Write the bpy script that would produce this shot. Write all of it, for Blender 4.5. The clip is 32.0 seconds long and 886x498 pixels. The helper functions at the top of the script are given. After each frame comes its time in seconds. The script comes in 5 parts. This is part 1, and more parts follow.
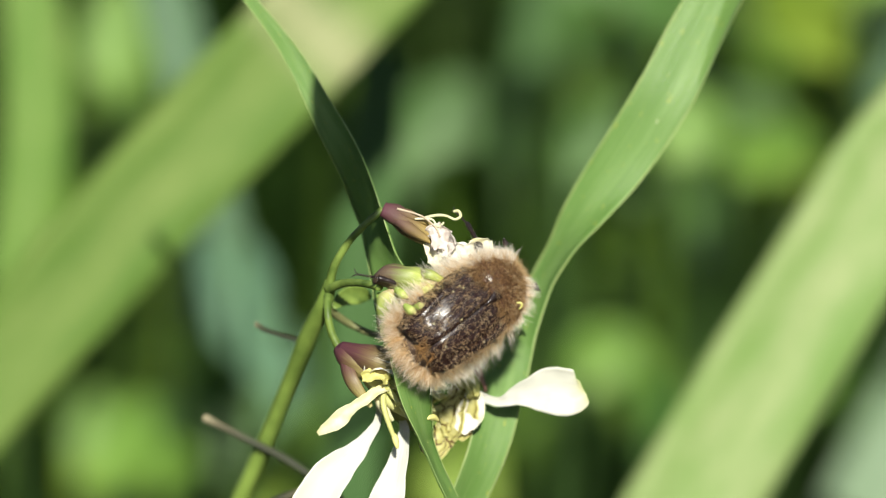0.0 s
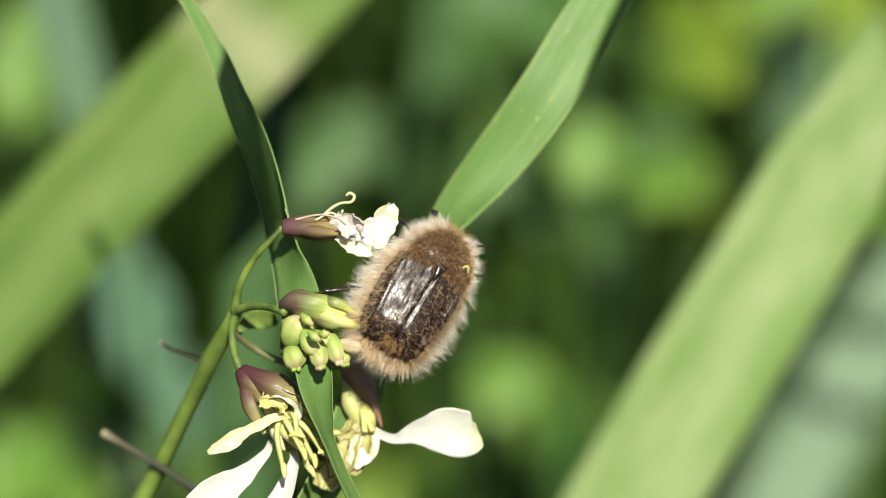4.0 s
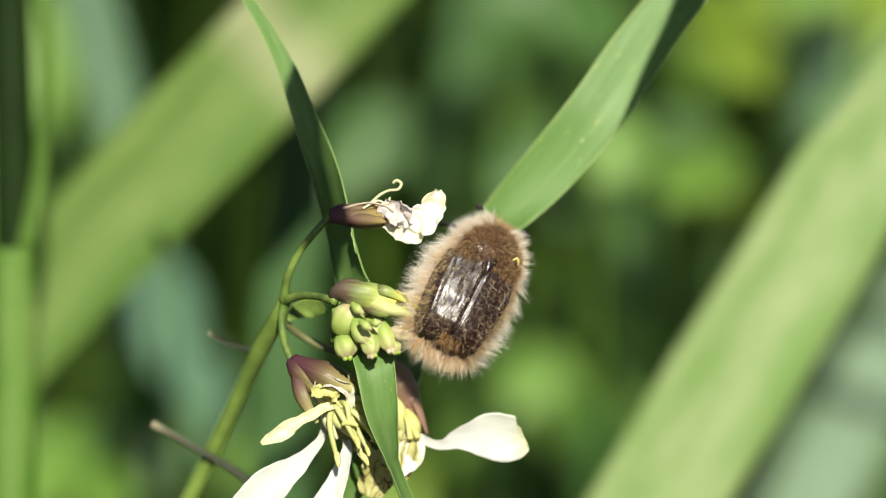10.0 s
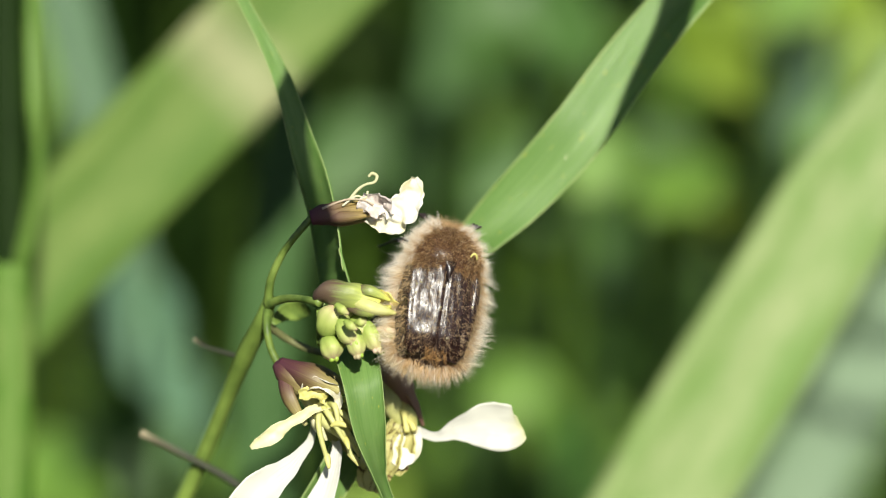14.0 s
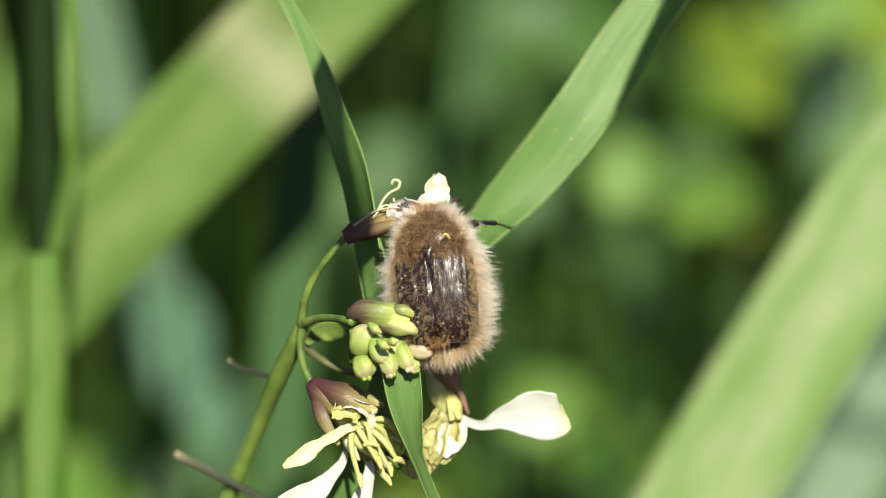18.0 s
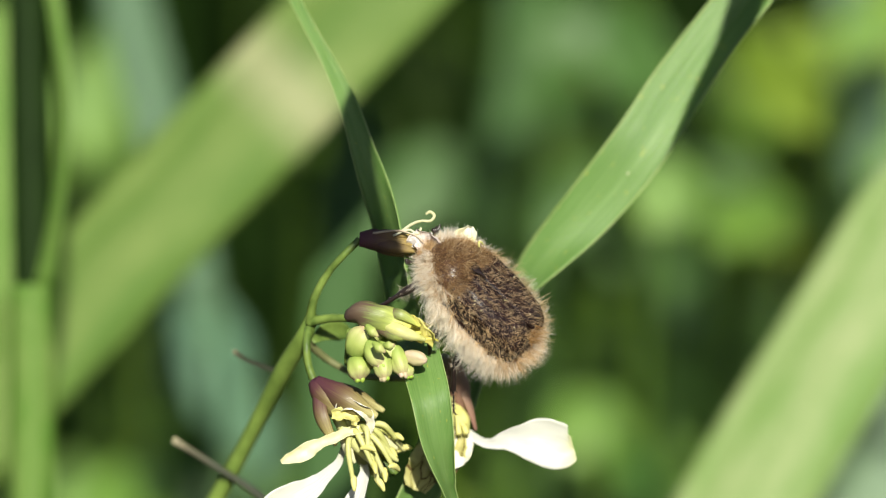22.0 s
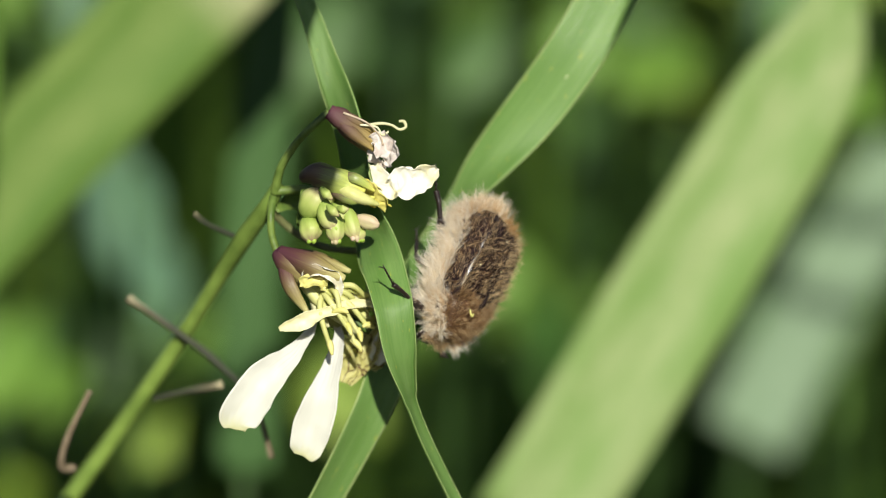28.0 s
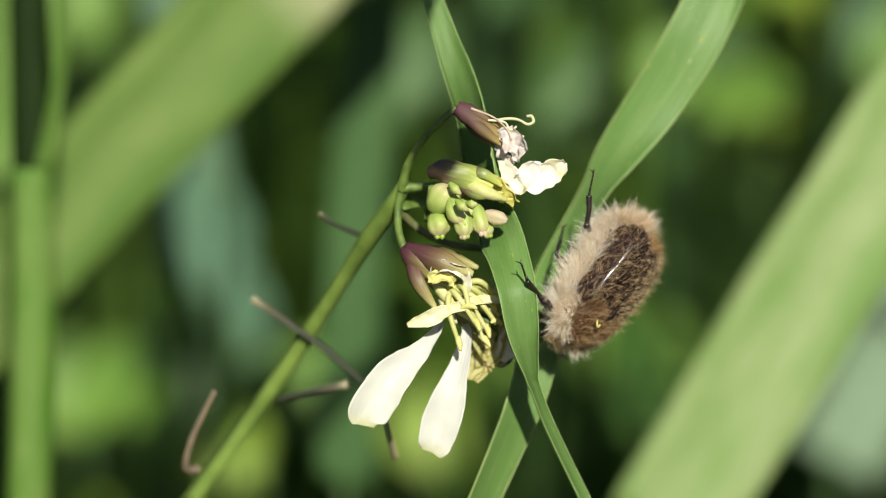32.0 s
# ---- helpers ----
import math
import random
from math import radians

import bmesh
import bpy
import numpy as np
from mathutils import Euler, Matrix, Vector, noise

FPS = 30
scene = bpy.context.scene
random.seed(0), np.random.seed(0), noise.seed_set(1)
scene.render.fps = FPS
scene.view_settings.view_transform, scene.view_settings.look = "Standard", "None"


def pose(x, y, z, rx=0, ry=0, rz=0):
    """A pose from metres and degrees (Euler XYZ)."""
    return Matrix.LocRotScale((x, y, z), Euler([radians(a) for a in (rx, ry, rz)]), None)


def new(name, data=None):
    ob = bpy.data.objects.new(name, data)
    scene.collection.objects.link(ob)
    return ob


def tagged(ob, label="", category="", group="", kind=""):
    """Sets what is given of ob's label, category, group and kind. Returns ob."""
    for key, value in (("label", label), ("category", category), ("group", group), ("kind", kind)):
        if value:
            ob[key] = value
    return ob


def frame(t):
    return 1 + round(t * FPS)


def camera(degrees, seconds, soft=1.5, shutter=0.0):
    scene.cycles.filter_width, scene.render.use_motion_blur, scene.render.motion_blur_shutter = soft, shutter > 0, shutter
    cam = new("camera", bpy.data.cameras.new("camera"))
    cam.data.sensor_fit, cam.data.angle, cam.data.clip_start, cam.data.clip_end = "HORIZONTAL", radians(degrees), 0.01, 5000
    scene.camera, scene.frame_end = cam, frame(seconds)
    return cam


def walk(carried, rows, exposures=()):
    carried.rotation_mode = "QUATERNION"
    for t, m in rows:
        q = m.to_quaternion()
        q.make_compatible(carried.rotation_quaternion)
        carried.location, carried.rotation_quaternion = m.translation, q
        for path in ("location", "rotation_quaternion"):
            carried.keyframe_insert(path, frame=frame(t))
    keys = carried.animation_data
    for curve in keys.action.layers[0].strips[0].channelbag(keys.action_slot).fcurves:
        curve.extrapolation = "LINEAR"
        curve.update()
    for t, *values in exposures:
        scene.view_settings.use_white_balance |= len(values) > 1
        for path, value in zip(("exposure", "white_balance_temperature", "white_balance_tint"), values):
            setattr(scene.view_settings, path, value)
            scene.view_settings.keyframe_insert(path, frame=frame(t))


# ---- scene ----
cam = camera(12.0, 32.0, 1.1)
cam.data.dof.use_dof, cam.data.dof.focus_distance, cam.data.dof.aperture_fstop = True, 0.3285, 15.5
cam.data.dof.aperture_blades = 0

# The stage: millimetres round the flower head, x to the right, y away from the eye, z up; it leans with the falling view.
STAGE = Matrix.Translation((0, 0, 0.34)) @ Matrix.Rotation(radians(-20), 4, "X")


def eye(x, y, z, pan, tilt):
    return STAGE @ Matrix.Translation((x / 1000, y / 1000, z / 1000)) @ pose(0, 0, 0, 90 + tilt, 0, pan)


# seconds, x, y, z (mm), pan, tilt (degrees)
CAMERA_ROWS = [
    (0, -1.50, -333, 1.30, 0.847, -0.501),
    (0.5, 0.05, -333, -2.41, 0.769, -0.135),
    (1, 1.61, -333, -6.12, 0.315, 0.024),
    (1.5, 2.61, -333, -5.62, -0.035, -0.017),
    (2, 3.61, -333, -5.12, 0.168, -0.034),
    (2.5, 3.81, -333, -5.42, 0.057, 0.310),
    (4.5, 2.91, -333, -4.82, -0.014, 0.606),
    (5, 4.11, -333, -7.02, 0.439, 0.747),
    (5.5, 3.71, -333, -6.27, 0.404, 0.668),
    (6, 3.31, -333, -5.52, 0.193, 0.750),
    (6.5, 2.11, -333, -5.47, 0.071, 1.171),
    (7, 0.90, -333, -5.42, -0.436, 1.078),
    (7.5, 2.56, -333, -3.61, -0.374, 1.140),
    (8, 4.21, -333, -1.81, -0.189, 0.618),
    (8.5, 2.11, -333, -0.90, -0.260, 0.144),
    (9, -0.00, -333, 0.00, 0.000, 0.000),
    (9.5, -0.35, -333, 0.40, -0.168, -0.050),
    (10, -0.70, -333, 0.80, -0.036, -0.153),
    (10.5, 1.45, -333, 1.61, -0.095, -0.284),
    (11, 3.61, -333, 2.41, -0.062, -0.307),
    (11.5, 4.01, -333, 2.71, -0.101, -0.385),
    (12, 4.41, -333, 3.01, 0.306, -0.625),
    (12.5, 0.25, -333, 2.11, 0.005, -0.366),
    (13, -3.91, -333, 1.20, -0.320, -0.077),
    (13.5, -2.76, -333, 1.55, 0.040, -0.210),
    (14, -1.61, -333, 1.91, -0.407, -0.121),
    (14.5, 0.20, -333, -0.30, -0.173, 0.013),
    (15, 2.01, -333, -2.51, 0.314, 0.501),
    (15.5, 1.20, -333, -5.62, 0.199, 0.974),
    (17.5, 2.21, -333, -5.92, 0.357, 1.026),
    (18, 3.41, -333, -5.42, 0.510, 0.855),
    (18.5, 3.01, -333, -6.27, 0.583, 0.879),
    (19, 2.61, -333, -7.12, 0.295, 1.018),
    (19.5, 3.66, -333, -6.42, -0.157, 1.112),
    (20, 4.72, -333, -5.72, 0.366, 0.884),
    (20.5, 5.12, -333, -6.57, 0.569, 1.100),
    (21, 5.52, -333, -7.42, 0.788, 1.070),
    (21.5, 2.71, -333, -4.66, 0.889, 0.968),
    (22, -0.10, -333, -1.91, 0.689, 0.743),
    (22.5, 4.51, -333, 2.76, 1.107, 0.255),
    (23, 3.21, -333, 2.71, 0.714, 0.340),
    (23.5, -0.00, -333, 1.61, 0.845, 0.108),
    (24, -1.50, -333, 0.80, 0.863, -0.115),
    (24.5, -1.30, -333, 2.31, 0.797, -0.712),
    (25, -4.41, -333, 0.90, 0.147, -0.754),
    (25.5, -6.22, -333, 3.96, -0.471, -1.392),
    (26, -8.03, -333, 7.02, -0.812, -1.738),
    (26.5, -6.44, -333, 7.26, -0.686, -1.880),
    (28.5, -6.82, -333, 10.33, -1.366, -2.584),
    (29, -6.42, -333, 10.53, -1.051, -2.534),
    (29.5, -6.42, -333, 6.92, -0.936, -2.201),
    (30, -6.42, -333, 3.31, -0.552, -1.653),
    (30.5, -5.67, -333, 1.61, -0.380, -1.494),
    (31, -4.92, -333, -0.10, -0.178, -1.327),
    (31.5, -9.53, -333, 0.40, -0.418, -1.252),
    (32, -14.15, -333, 0.90, -0.836, -1.254),
]
walk(cam, [(r[0], eye(*r[1:])) for r in CAMERA_ROWS], [(0, 0.75), (1, 0.70), (6, 0.64), (14, 0.65), (22, 0.68), (24, 0.74), (26, 0.66), (29, 0.46), (32, 0.46)])

# ---- light ----
SUN_WAY = STAGE.to_3x3() @ Vector((0.10, -0.90, 0.37)).normalized()
world = bpy.data.worlds.new("sky")
scene.world = world
world.use_nodes = True
nt = world.node_tree
sky = nt.nodes.new("ShaderNodeTexSky")
sky.sky_type, sky.sun_disc = "NISHITA", False
sky.sun_elevation = math.asin(SUN_WAY.z)
sky.sun_rotation = math.atan2(SUN_WAY.x, SUN_WAY.y)
nt.links.new(sky.outputs[0], nt.nodes["Background"].inputs[0])
nt.nodes["Background"].inputs[1].default_value = 0.044
sun = new("sun", bpy.data.lights.new("sun", "SUN"))
sun.data.energy, sun.data.angle, sun.data.color = 5.0, radians(0.53), (1.0, 0.96, 0.85)
sun.matrix_world = SUN_WAY.to_track_quat("Z", "Y").to_matrix().to_4x4()


# ---- materials ----
def nodes(name):
    m = bpy.data.materials.new(name)
    m.use_nodes = True
    t = m.node_tree
    return m, t, t.nodes["Principled BSDF"]


def ramp(t, source, stops):
    r = t.nodes.new("ShaderNodeValToRGB")
    e = r.color_ramp.elements
    while len(e) < len(stops):
        e.new(0.5)
    for el, (p, c) in zip(e, stops):
        el.position, el.color = p, (*c, 1)
    t.links.new(source, r.inputs[0])
    return r.outputs[0]


def noise_of(t, vector, scale, detail=3, rough=0.55):
    n = t.nodes.new("ShaderNodeTexNoise")
    n.inputs["Scale"].default_value, n.inputs["Detail"].default_value, n.inputs["Roughness"].default_value = scale, detail, rough
    if vector is not None:
        t.links.new(vector, n.inputs["Vector"])
    return n.outputs[0]


def stretched(t, which, scale):
    c = t.nodes.new("ShaderNodeTexCoord")
    m = t.nodes.new("ShaderNodeMapping")
    m.inputs["Scale"].default_value = scale
    t.links.new(c.outputs[which], m.inputs[0])
    return m.outputs[0]


def mixed(t, a, b, fac, mode="MIX"):
    n = t.nodes.new("ShaderNodeMix")
    n.data_type, n.blend_type = "RGBA", mode
    for v, k in ((fac, 0), (a, 6), (b, 7)):
        if isinstance(v, (int, float)):
            n.inputs[k].default_value = v
        elif isinstance(v, tuple):
            n.inputs[k].default_value = (*v, 1)
        else:
            t.links.new(v, n.inputs[k])
    return n.outputs[2]


def bumped(t, p, height, strength, distance):
    b = t.nodes.new("ShaderNodeBump")
    b.inputs["Strength"].default_value, b.inputs["Distance"].default_value = strength, distance
    t.links.new(height, b.inputs["Height"])
    t.links.new(b.outputs[0], p.inputs["Normal"])


def let_through(t, p, colour, share):
    """Mixes a translucent share into the surface, as thin plant tissue has it."""
    tr = t.nodes.new("ShaderNodeBsdfTranslucent")
    mx = t.nodes.new("ShaderNodeMixShader")
    mx.inputs[0].default_value = share
    if isinstance(colour, tuple):
        tr.inputs[0].default_value = (*colour, 1)
    else:
        t.links.new(colour, tr.inputs[0])
    t.links.new(p.outputs[0], mx.inputs[1])
    t.links.new(tr.outputs[0], mx.inputs[2])
    t.links.new(mx.outputs[0], t.nodes["Material Output"].inputs[0])


def blade_material(name, dark, light, pale, rough=0.42, through_share=0.3, spots=0.0, gloss=0.4, collar=None):
    m, t, p = nodes(name)
    veins = noise_of(t, stretched(t, "UV", (60, 0.6, 1)), 1.0, 2)
    fine = noise_of(t, stretched(t, "UV", (170, 2.0, 1)), 1.0, 2)
    patches = noise_of(t, stretched(t, "UV", (1.6, 3.2, 1)), 1.7, 4)
    c = ramp(t, veins, [(0.3, dark), (0.7, light)])
    c = mixed(t, c, ramp(t, patches, [(0.35, dark), (0.72, pale)]), 0.45)
    if spots:
        sp = noise_of(t, stretched(t, "UV", (9, 60, 1)), 1.0, 2)
        c = mixed(t, c, (0.42, 0.42, 0.06), ramp(t, sp, [(0.66, (0, 0, 0)), (0.74, (spots, spots, spots))]))
    if collar:
        sep = t.nodes.new("ShaderNodeSeparateXYZ")
        t.links.new(stretched(t, "UV", (1, 1, 1)), sep.inputs[0])
        at, wide = collar
        band = ramp(t, sep.outputs[1], [(at - wide, (0, 0, 0)), (at, (0.65, 0.65, 0.65)), (at + wide, (0, 0, 0))])
        c = mixed(t, c, mixed(t, (0.36, 0.37, 0.19), (0.46, 0.43, 0.27), patches), band)
    t.links.new(c, p.inputs["Base Color"])
    p.inputs["Roughness"].default_value = rough
    p.inputs["Specular IOR Level"].default_value = gloss
    c = mixed(t, c, tuple(0.55 * v for v in dark), ramp(t, fine, [(0.30, (0.4, 0.4, 0.4)), (0.46, (0, 0, 0))]))
    t.links.new(c, p.inputs["Base Color"])
    bumped(t, p, mixed(t, veins, fine, 0.5), 0.45, 0.00014)
    let_through(t, p, mixed(t, c, (0.55, 0.75, 0.08), 0.55, "MULTIPLY"), through_share)
    return m


def plain_plant(name, stops, scale, rough=0.5, share=0.2, bump=0.2, dist=0.0001, which="Object", gloss=0.3):
    m, t, p = nodes(name)
    n = noise_of(t, stretched(t, which, (1, 1, 1)), scale, 4)
    c = ramp(t, n, stops)
    t.links.new(c, p.inputs["Base Color"])
    p.inputs["Roughness"].default_value = rough
    p.inputs["Specular IOR Level"].default_value = gloss
    bumped(t, p, noise_of(t, stretched(t, which, (1, 1, 1)), scale * 5, 3), bump, dist)
    if share:
        let_through(t, p, c, share)
    return m


GRASS_FRONT = blade_material("grass_blade_front", (0.10, 0.205, 0.042), (0.17, 0.305, 0.072), (0.24, 0.37, 0.125), 0.40, 0.28, 0.9, 0.32)
GRASS_BACK = blade_material("grass_blade_sunlit", (0.07, 0.17, 0.018), (0.125, 0.245, 0.034), (0.29, 0.36, 0.12), 0.55, 0.22, 0.0, 0.25)
GRASS_BROAD = blade_material("grass_blade_broad", (0.065, 0.14, 0.016), (0.125, 0.22, 0.033), (0.26, 0.32, 0.10), 0.55, 0.22, 0.0, 0.25, (0.34, 0.06))
GRASS_STREAKED = blade_material("grass_blade_streaked", (0.14, 0.25, 0.055), (0.215, 0.34, 0.09), (0.50, 0.50, 0.30), 0.5, 0.25, 0.0, 0.3)
GRASS_PALE = blade_material("grass_blade_waxy", (0.04, 0.10, 0.04), (0.08, 0.165, 0.075), (0.15, 0.26, 0.14), 0.4, 0.2)
# Shade deep in the sward is put into this near-black green.
GRASS_SHADED = blade_material("grass_blade_shaded", (0.005, 0.015, 0.0015), (0.012, 0.032, 0.0035), (0.024, 0.055, 0.008), 0.6, 0.25, 0.0, 0.12)
GRASS_MID = blade_material("grass_blade_mid", (0.03, 0.08, 0.018), (0.055, 0.125, 0.032), (0.09, 0.17, 0.055), 0.5, 0.2, 0.0, 0.2)
LEAF_YELLOW = plain_plant("leaf_yellow_green", [(0.3, (0.16, 0.28, 0.022)), (0.7, (0.29, 0.40, 0.055))], 120, 0.5, 0.35)
LEAF_GREEN = plain_plant("leaf_mid_green", [(0.3, (0.03, 0.085, 0.013)), (0.7, (0.07, 0.16, 0.028))], 120, 0.5, 0.3)
LEAF_MID = plain_plant("leaf_fresh_green", [(0.3, (0.085, 0.19, 0.022)), (0.7, (0.17, 0.30, 0.045))], 120, 0.5, 0.3)
LEAF_WAXY = plain_plant("leaf_waxy_blue_green", [(0.3, (0.06, 0.13, 0.075)), (0.7, (0.12, 0.22, 0.13))], 100, 0.6, 0.15, 0.2, 0.0001, "Object", 0.1)
GRASS_SILVER = blade_material("grass_blade_silvery", (0.14, 0.22, 0.12), (0.23, 0.33, 0.20), (0.33, 0.42, 0.30), 0.5, 0.25, 0.0, 0.2)
LEAF_DRY = plain_plant("leaf_dry_brown", [(0.3, (0.07, 0.035, 0.015)), (0.7, (0.14, 0.075, 0.035))], 120, 0.7, 0.1)
COLLAR = plain_plant("leaf_collar_beige", [(0.3, (0.30, 0.33, 0.14)), (0.7, (0.46, 0.44, 0.26))], 90, 0.6, 0.25)
LEAF_STRAW = plain_plant("leaf_dry_straw", [(0.3, (0.45, 0.36, 0.26)), (0.7, (0.6, 0.5, 0.4))], 120, 0.7, 0.2)
MARGIN = plain_plant("leaf_margin_pale", [(0.3, (0.22, 0.33, 0.10)), (0.7, (0.34, 0.42, 0.16))], 300, 0.5, 0.2)
# Darker copy of the stem green: shade low in the grass is in the colour.
STEM_SHADY = plain_plant("stem_shaded_green", [(0.3, (0.018, 0.045, 0.008)), (0.7, (0.04, 0.085, 0.018))], 200, 0.6, 0.0, 0.3)
STEM_GREEN = plain_plant("stem_green", [(0.30, (0.085, 0.14, 0.025)), (0.6, (0.18, 0.265, 0.052))], 260, 0.45, 0.0, 0.3)
PEDICEL_GREEN = plain_plant("pedicel_green", [(0.38, (0.05, 0.09, 0.015)), (0.62, (0.17, 0.24, 0.05))], 420, 0.45, 0.0, 0.3)
TWIG_BROWN = plain_plant("twig_brown", [(0.3, (0.10, 0.075, 0.045)), (0.7, (0.20, 0.155, 0.10))], 500, 0.7, 0.0, 0.4)
TWIG_GREEN = plain_plant("twig_olive", [(0.3, (0.07, 0.09, 0.03)), (0.7, (0.17, 0.17, 0.07))], 500, 0.6, 0.0, 0.4)
BUD_GREEN = plain_plant("bud_green", [(0.3, (0.22, 0.38, 0.035)), (0.7, (0.40, 0.52, 0.09))], 500, 0.4, 0.2, 0.25)
BUD_PINK = plain_plant("bud_pink", [(0.3, (0.42, 0.40, 0.18)), (0.7, (0.62, 0.46, 0.36))], 600, 0.5, 0.2)
PETAL_YELLOW = plain_plant("petal_yellow", [(0.3, (0.55, 0.50, 0.08)), (0.7, (0.78, 0.72, 0.24))], 500, 0.45, 0.3, 0.4)
YELLOW_SEPAL = plain_plant("yellow_sepal", [(0.3, (0.48, 0.50, 0.14)), (0.7, (0.70, 0.69, 0.32))], 500, 0.45, 0.3)
SEPAL_OLIVE = plain_plant("sepal_olive", [(0.3, (0.26, 0.27, 0.07)), (0.7, (0.46, 0.45, 0.16))], 400, 0.5, 0.3)
STAMEN_YELLOW = plain_plant("stamen_yellow", [(0.3, (0.54, 0.52, 0.14)), (0.7, (0.72, 0.67, 0.26))], 700, 0.5, 0.2)
PETAL_CREAM = plain_plant("petal_cream", [(0.3, (0.62, 0.60, 0.27)), (0.75, (0.85, 0.83, 0.64))], 420, 0.5, 0.35, 0.35, 0.00015)
PETAL_BUTTER = plain_plant("petal_butter", [(0.3, (0.66, 0.62, 0.26)), (0.7, (0.86, 0.84, 0.62))], 420, 0.5, 0.3, 0.4, 0.00015)
PETAL_FADED = plain_plant("petal_faded_white", [(0.3, (0.74, 0.69, 0.34)), (0.52, (0.86, 0.84, 0.74))], 500, 0.5, 0.35, 0.4, 0.00015)
FILAMENT_DRY = plain_plant("filament_dry", [(0.3, (0.26, 0.18, 0.11)), (0.7, (0.55, 0.46, 0.34))], 700, 0.6, 0.1)
PETAL_WITHERED = plain_plant("petal_withered", [(0.3, (0.60, 0.50, 0.44)), (0.7, (0.84, 0.79, 0.74))], 700, 0.55, 0.3, 0.6, 0.0002)


def along_material(name, stops, rough=0.45, share=0.2, streak=0.3):
    """Colour that runs from a part's foot to its tip, with fine streaks along it."""
    m, t, p = nodes(name)
    uv = t.nodes.new("ShaderNodeTexCoord")
    sep = t.nodes.new("ShaderNodeSeparateXYZ")
    t.links.new(uv.outputs["UV"], sep.inputs[0])
    n = noise_of(t, stretched(t, "UV", (14, 1.2, 1)), 1.6, 3)
    shift = t.nodes.new("ShaderNodeMath")
    shift.operation = "MULTIPLY_ADD"
    t.links.new(n, shift.inputs[0])
    shift.inputs[1].default_value = streak
    t.links.new(sep.outputs[1], shift.inputs[2])
    off = t.nodes.new("ShaderNodeMath")
    off.operation = "SUBTRACT"
    t.links.new(shift.outputs[0], off.inputs[0])
    off.inputs[1].default_value = streak * 0.5
    c = ramp(t, off.outputs[0], stops)
    t.links.new(c, p.inputs["Base Color"])
    p.inputs["Roughness"].default_value = rough
    bumped(t, p, n, 0.3, 0.0001)
    if share:
        let_through(t, p, c, share)
    return m


CALYX = along_material("calyx_purple_to_olive", [(0.0, (0.065, 0.018, 0.030)), (0.28, (0.085, 0.032, 0.032)), (0.5, (0.14, 0.095, 0.042)), (0.75, (0.27, 0.23, 0.08)), (1.0, (0.48, 0.45, 0.19))], 0.5, 0.1, 0.5)
CALYX_OLD = along_material("calyx_withered", [(0.0, (0.08, 0.020, 0.034)), (0.35, (0.085, 0.040, 0.032)), (0.65, (0.15, 0.10, 0.035)), (1.0, (0.36, 0.27, 0.08))], 0.7, 0.1, 0.6)
CALYX_PINK = along_material("calyx_pink_brown", [(0.0, (0.34, 0.32, 0.10)), (0.35, (0.32, 0.20, 0.12)), (1.0, (0.24, 0.12, 0.09))], 0.5, 0.2, 0.4)
BUD_SKIN = along_material("bud_skin", [(0.0, (0.25, 0.36, 0.065)), (0.5, (0.40, 0.48, 0.12)), (0.82, (0.50, 0.50, 0.20)), (1.0, (0.44, 0.30, 0.20))], 0.5, 0.25, 0.35)
TWIG_TIPPED = along_material("twig_pale_tip", [(0.0, (0.020, 0.026, 0.010)), (0.6, (0.026, 0.030, 0.013)), (0.85, (0.08, 0.072, 0.038)), (1.0, (0.34, 0.30, 0.18))], 0.7, 0.0, 0.4)
BUD_MOTTLED = along_material("bud_brown_to_yellow", [(0.0, (0.085, 0.050, 0.042)), (0.30, (0.12, 0.085, 0.052)), (0.46, (0.20, 0.24, 0.07)), (0.7, (0.38, 0.44, 0.10)), (1.0, (0.60, 0.58, 0.12))], 0.4, 0.15, 0.6)


def lined_petal():
    """White petal tissue with a few fine grey lines running up from its claw."""
    m = along_material("petal_white", [(0.0, (0.45, 0.45, 0.20)), (0.18, (0.62, 0.62, 0.57)), (0.8, (0.66, 0.66, 0.57)), (1.0, (0.60, 0.60, 0.30))], 0.5, 0.0, 0.12)
    t = m.node_tree
    p = t.nodes["Principled BSDF"]
    base = p.inputs["Base Color"].links[0].from_socket
    sep = t.nodes.new("ShaderNodeSeparateXYZ")
    t.links.new(stretched(t, "UV", (1, 1, 1)), sep.inputs[0])
    stops = []
    for at in (0.34, 0.53, 0.70):
        stops += [(at - 0.025, (0, 0, 0)), (at, (0.55, 0.55, 0.55)), (at + 0.025, (0, 0, 0))]
    lines = ramp(t, sep.outputs[0], stops)
    fade = ramp(t, sep.outputs[1], [(0.05, (1, 1, 1)), (0.30, (0.8, 0.8, 0.8)), (0.55, (0, 0, 0))])
    c = mixed(t, base, (0.20, 0.17, 0.16), mixed(t, lines, fade, 1.0, "MULTIPLY"))
    t.links.new(c, p.inputs["Base Color"])
    let_through(t, p, c, 0.35)
    return m


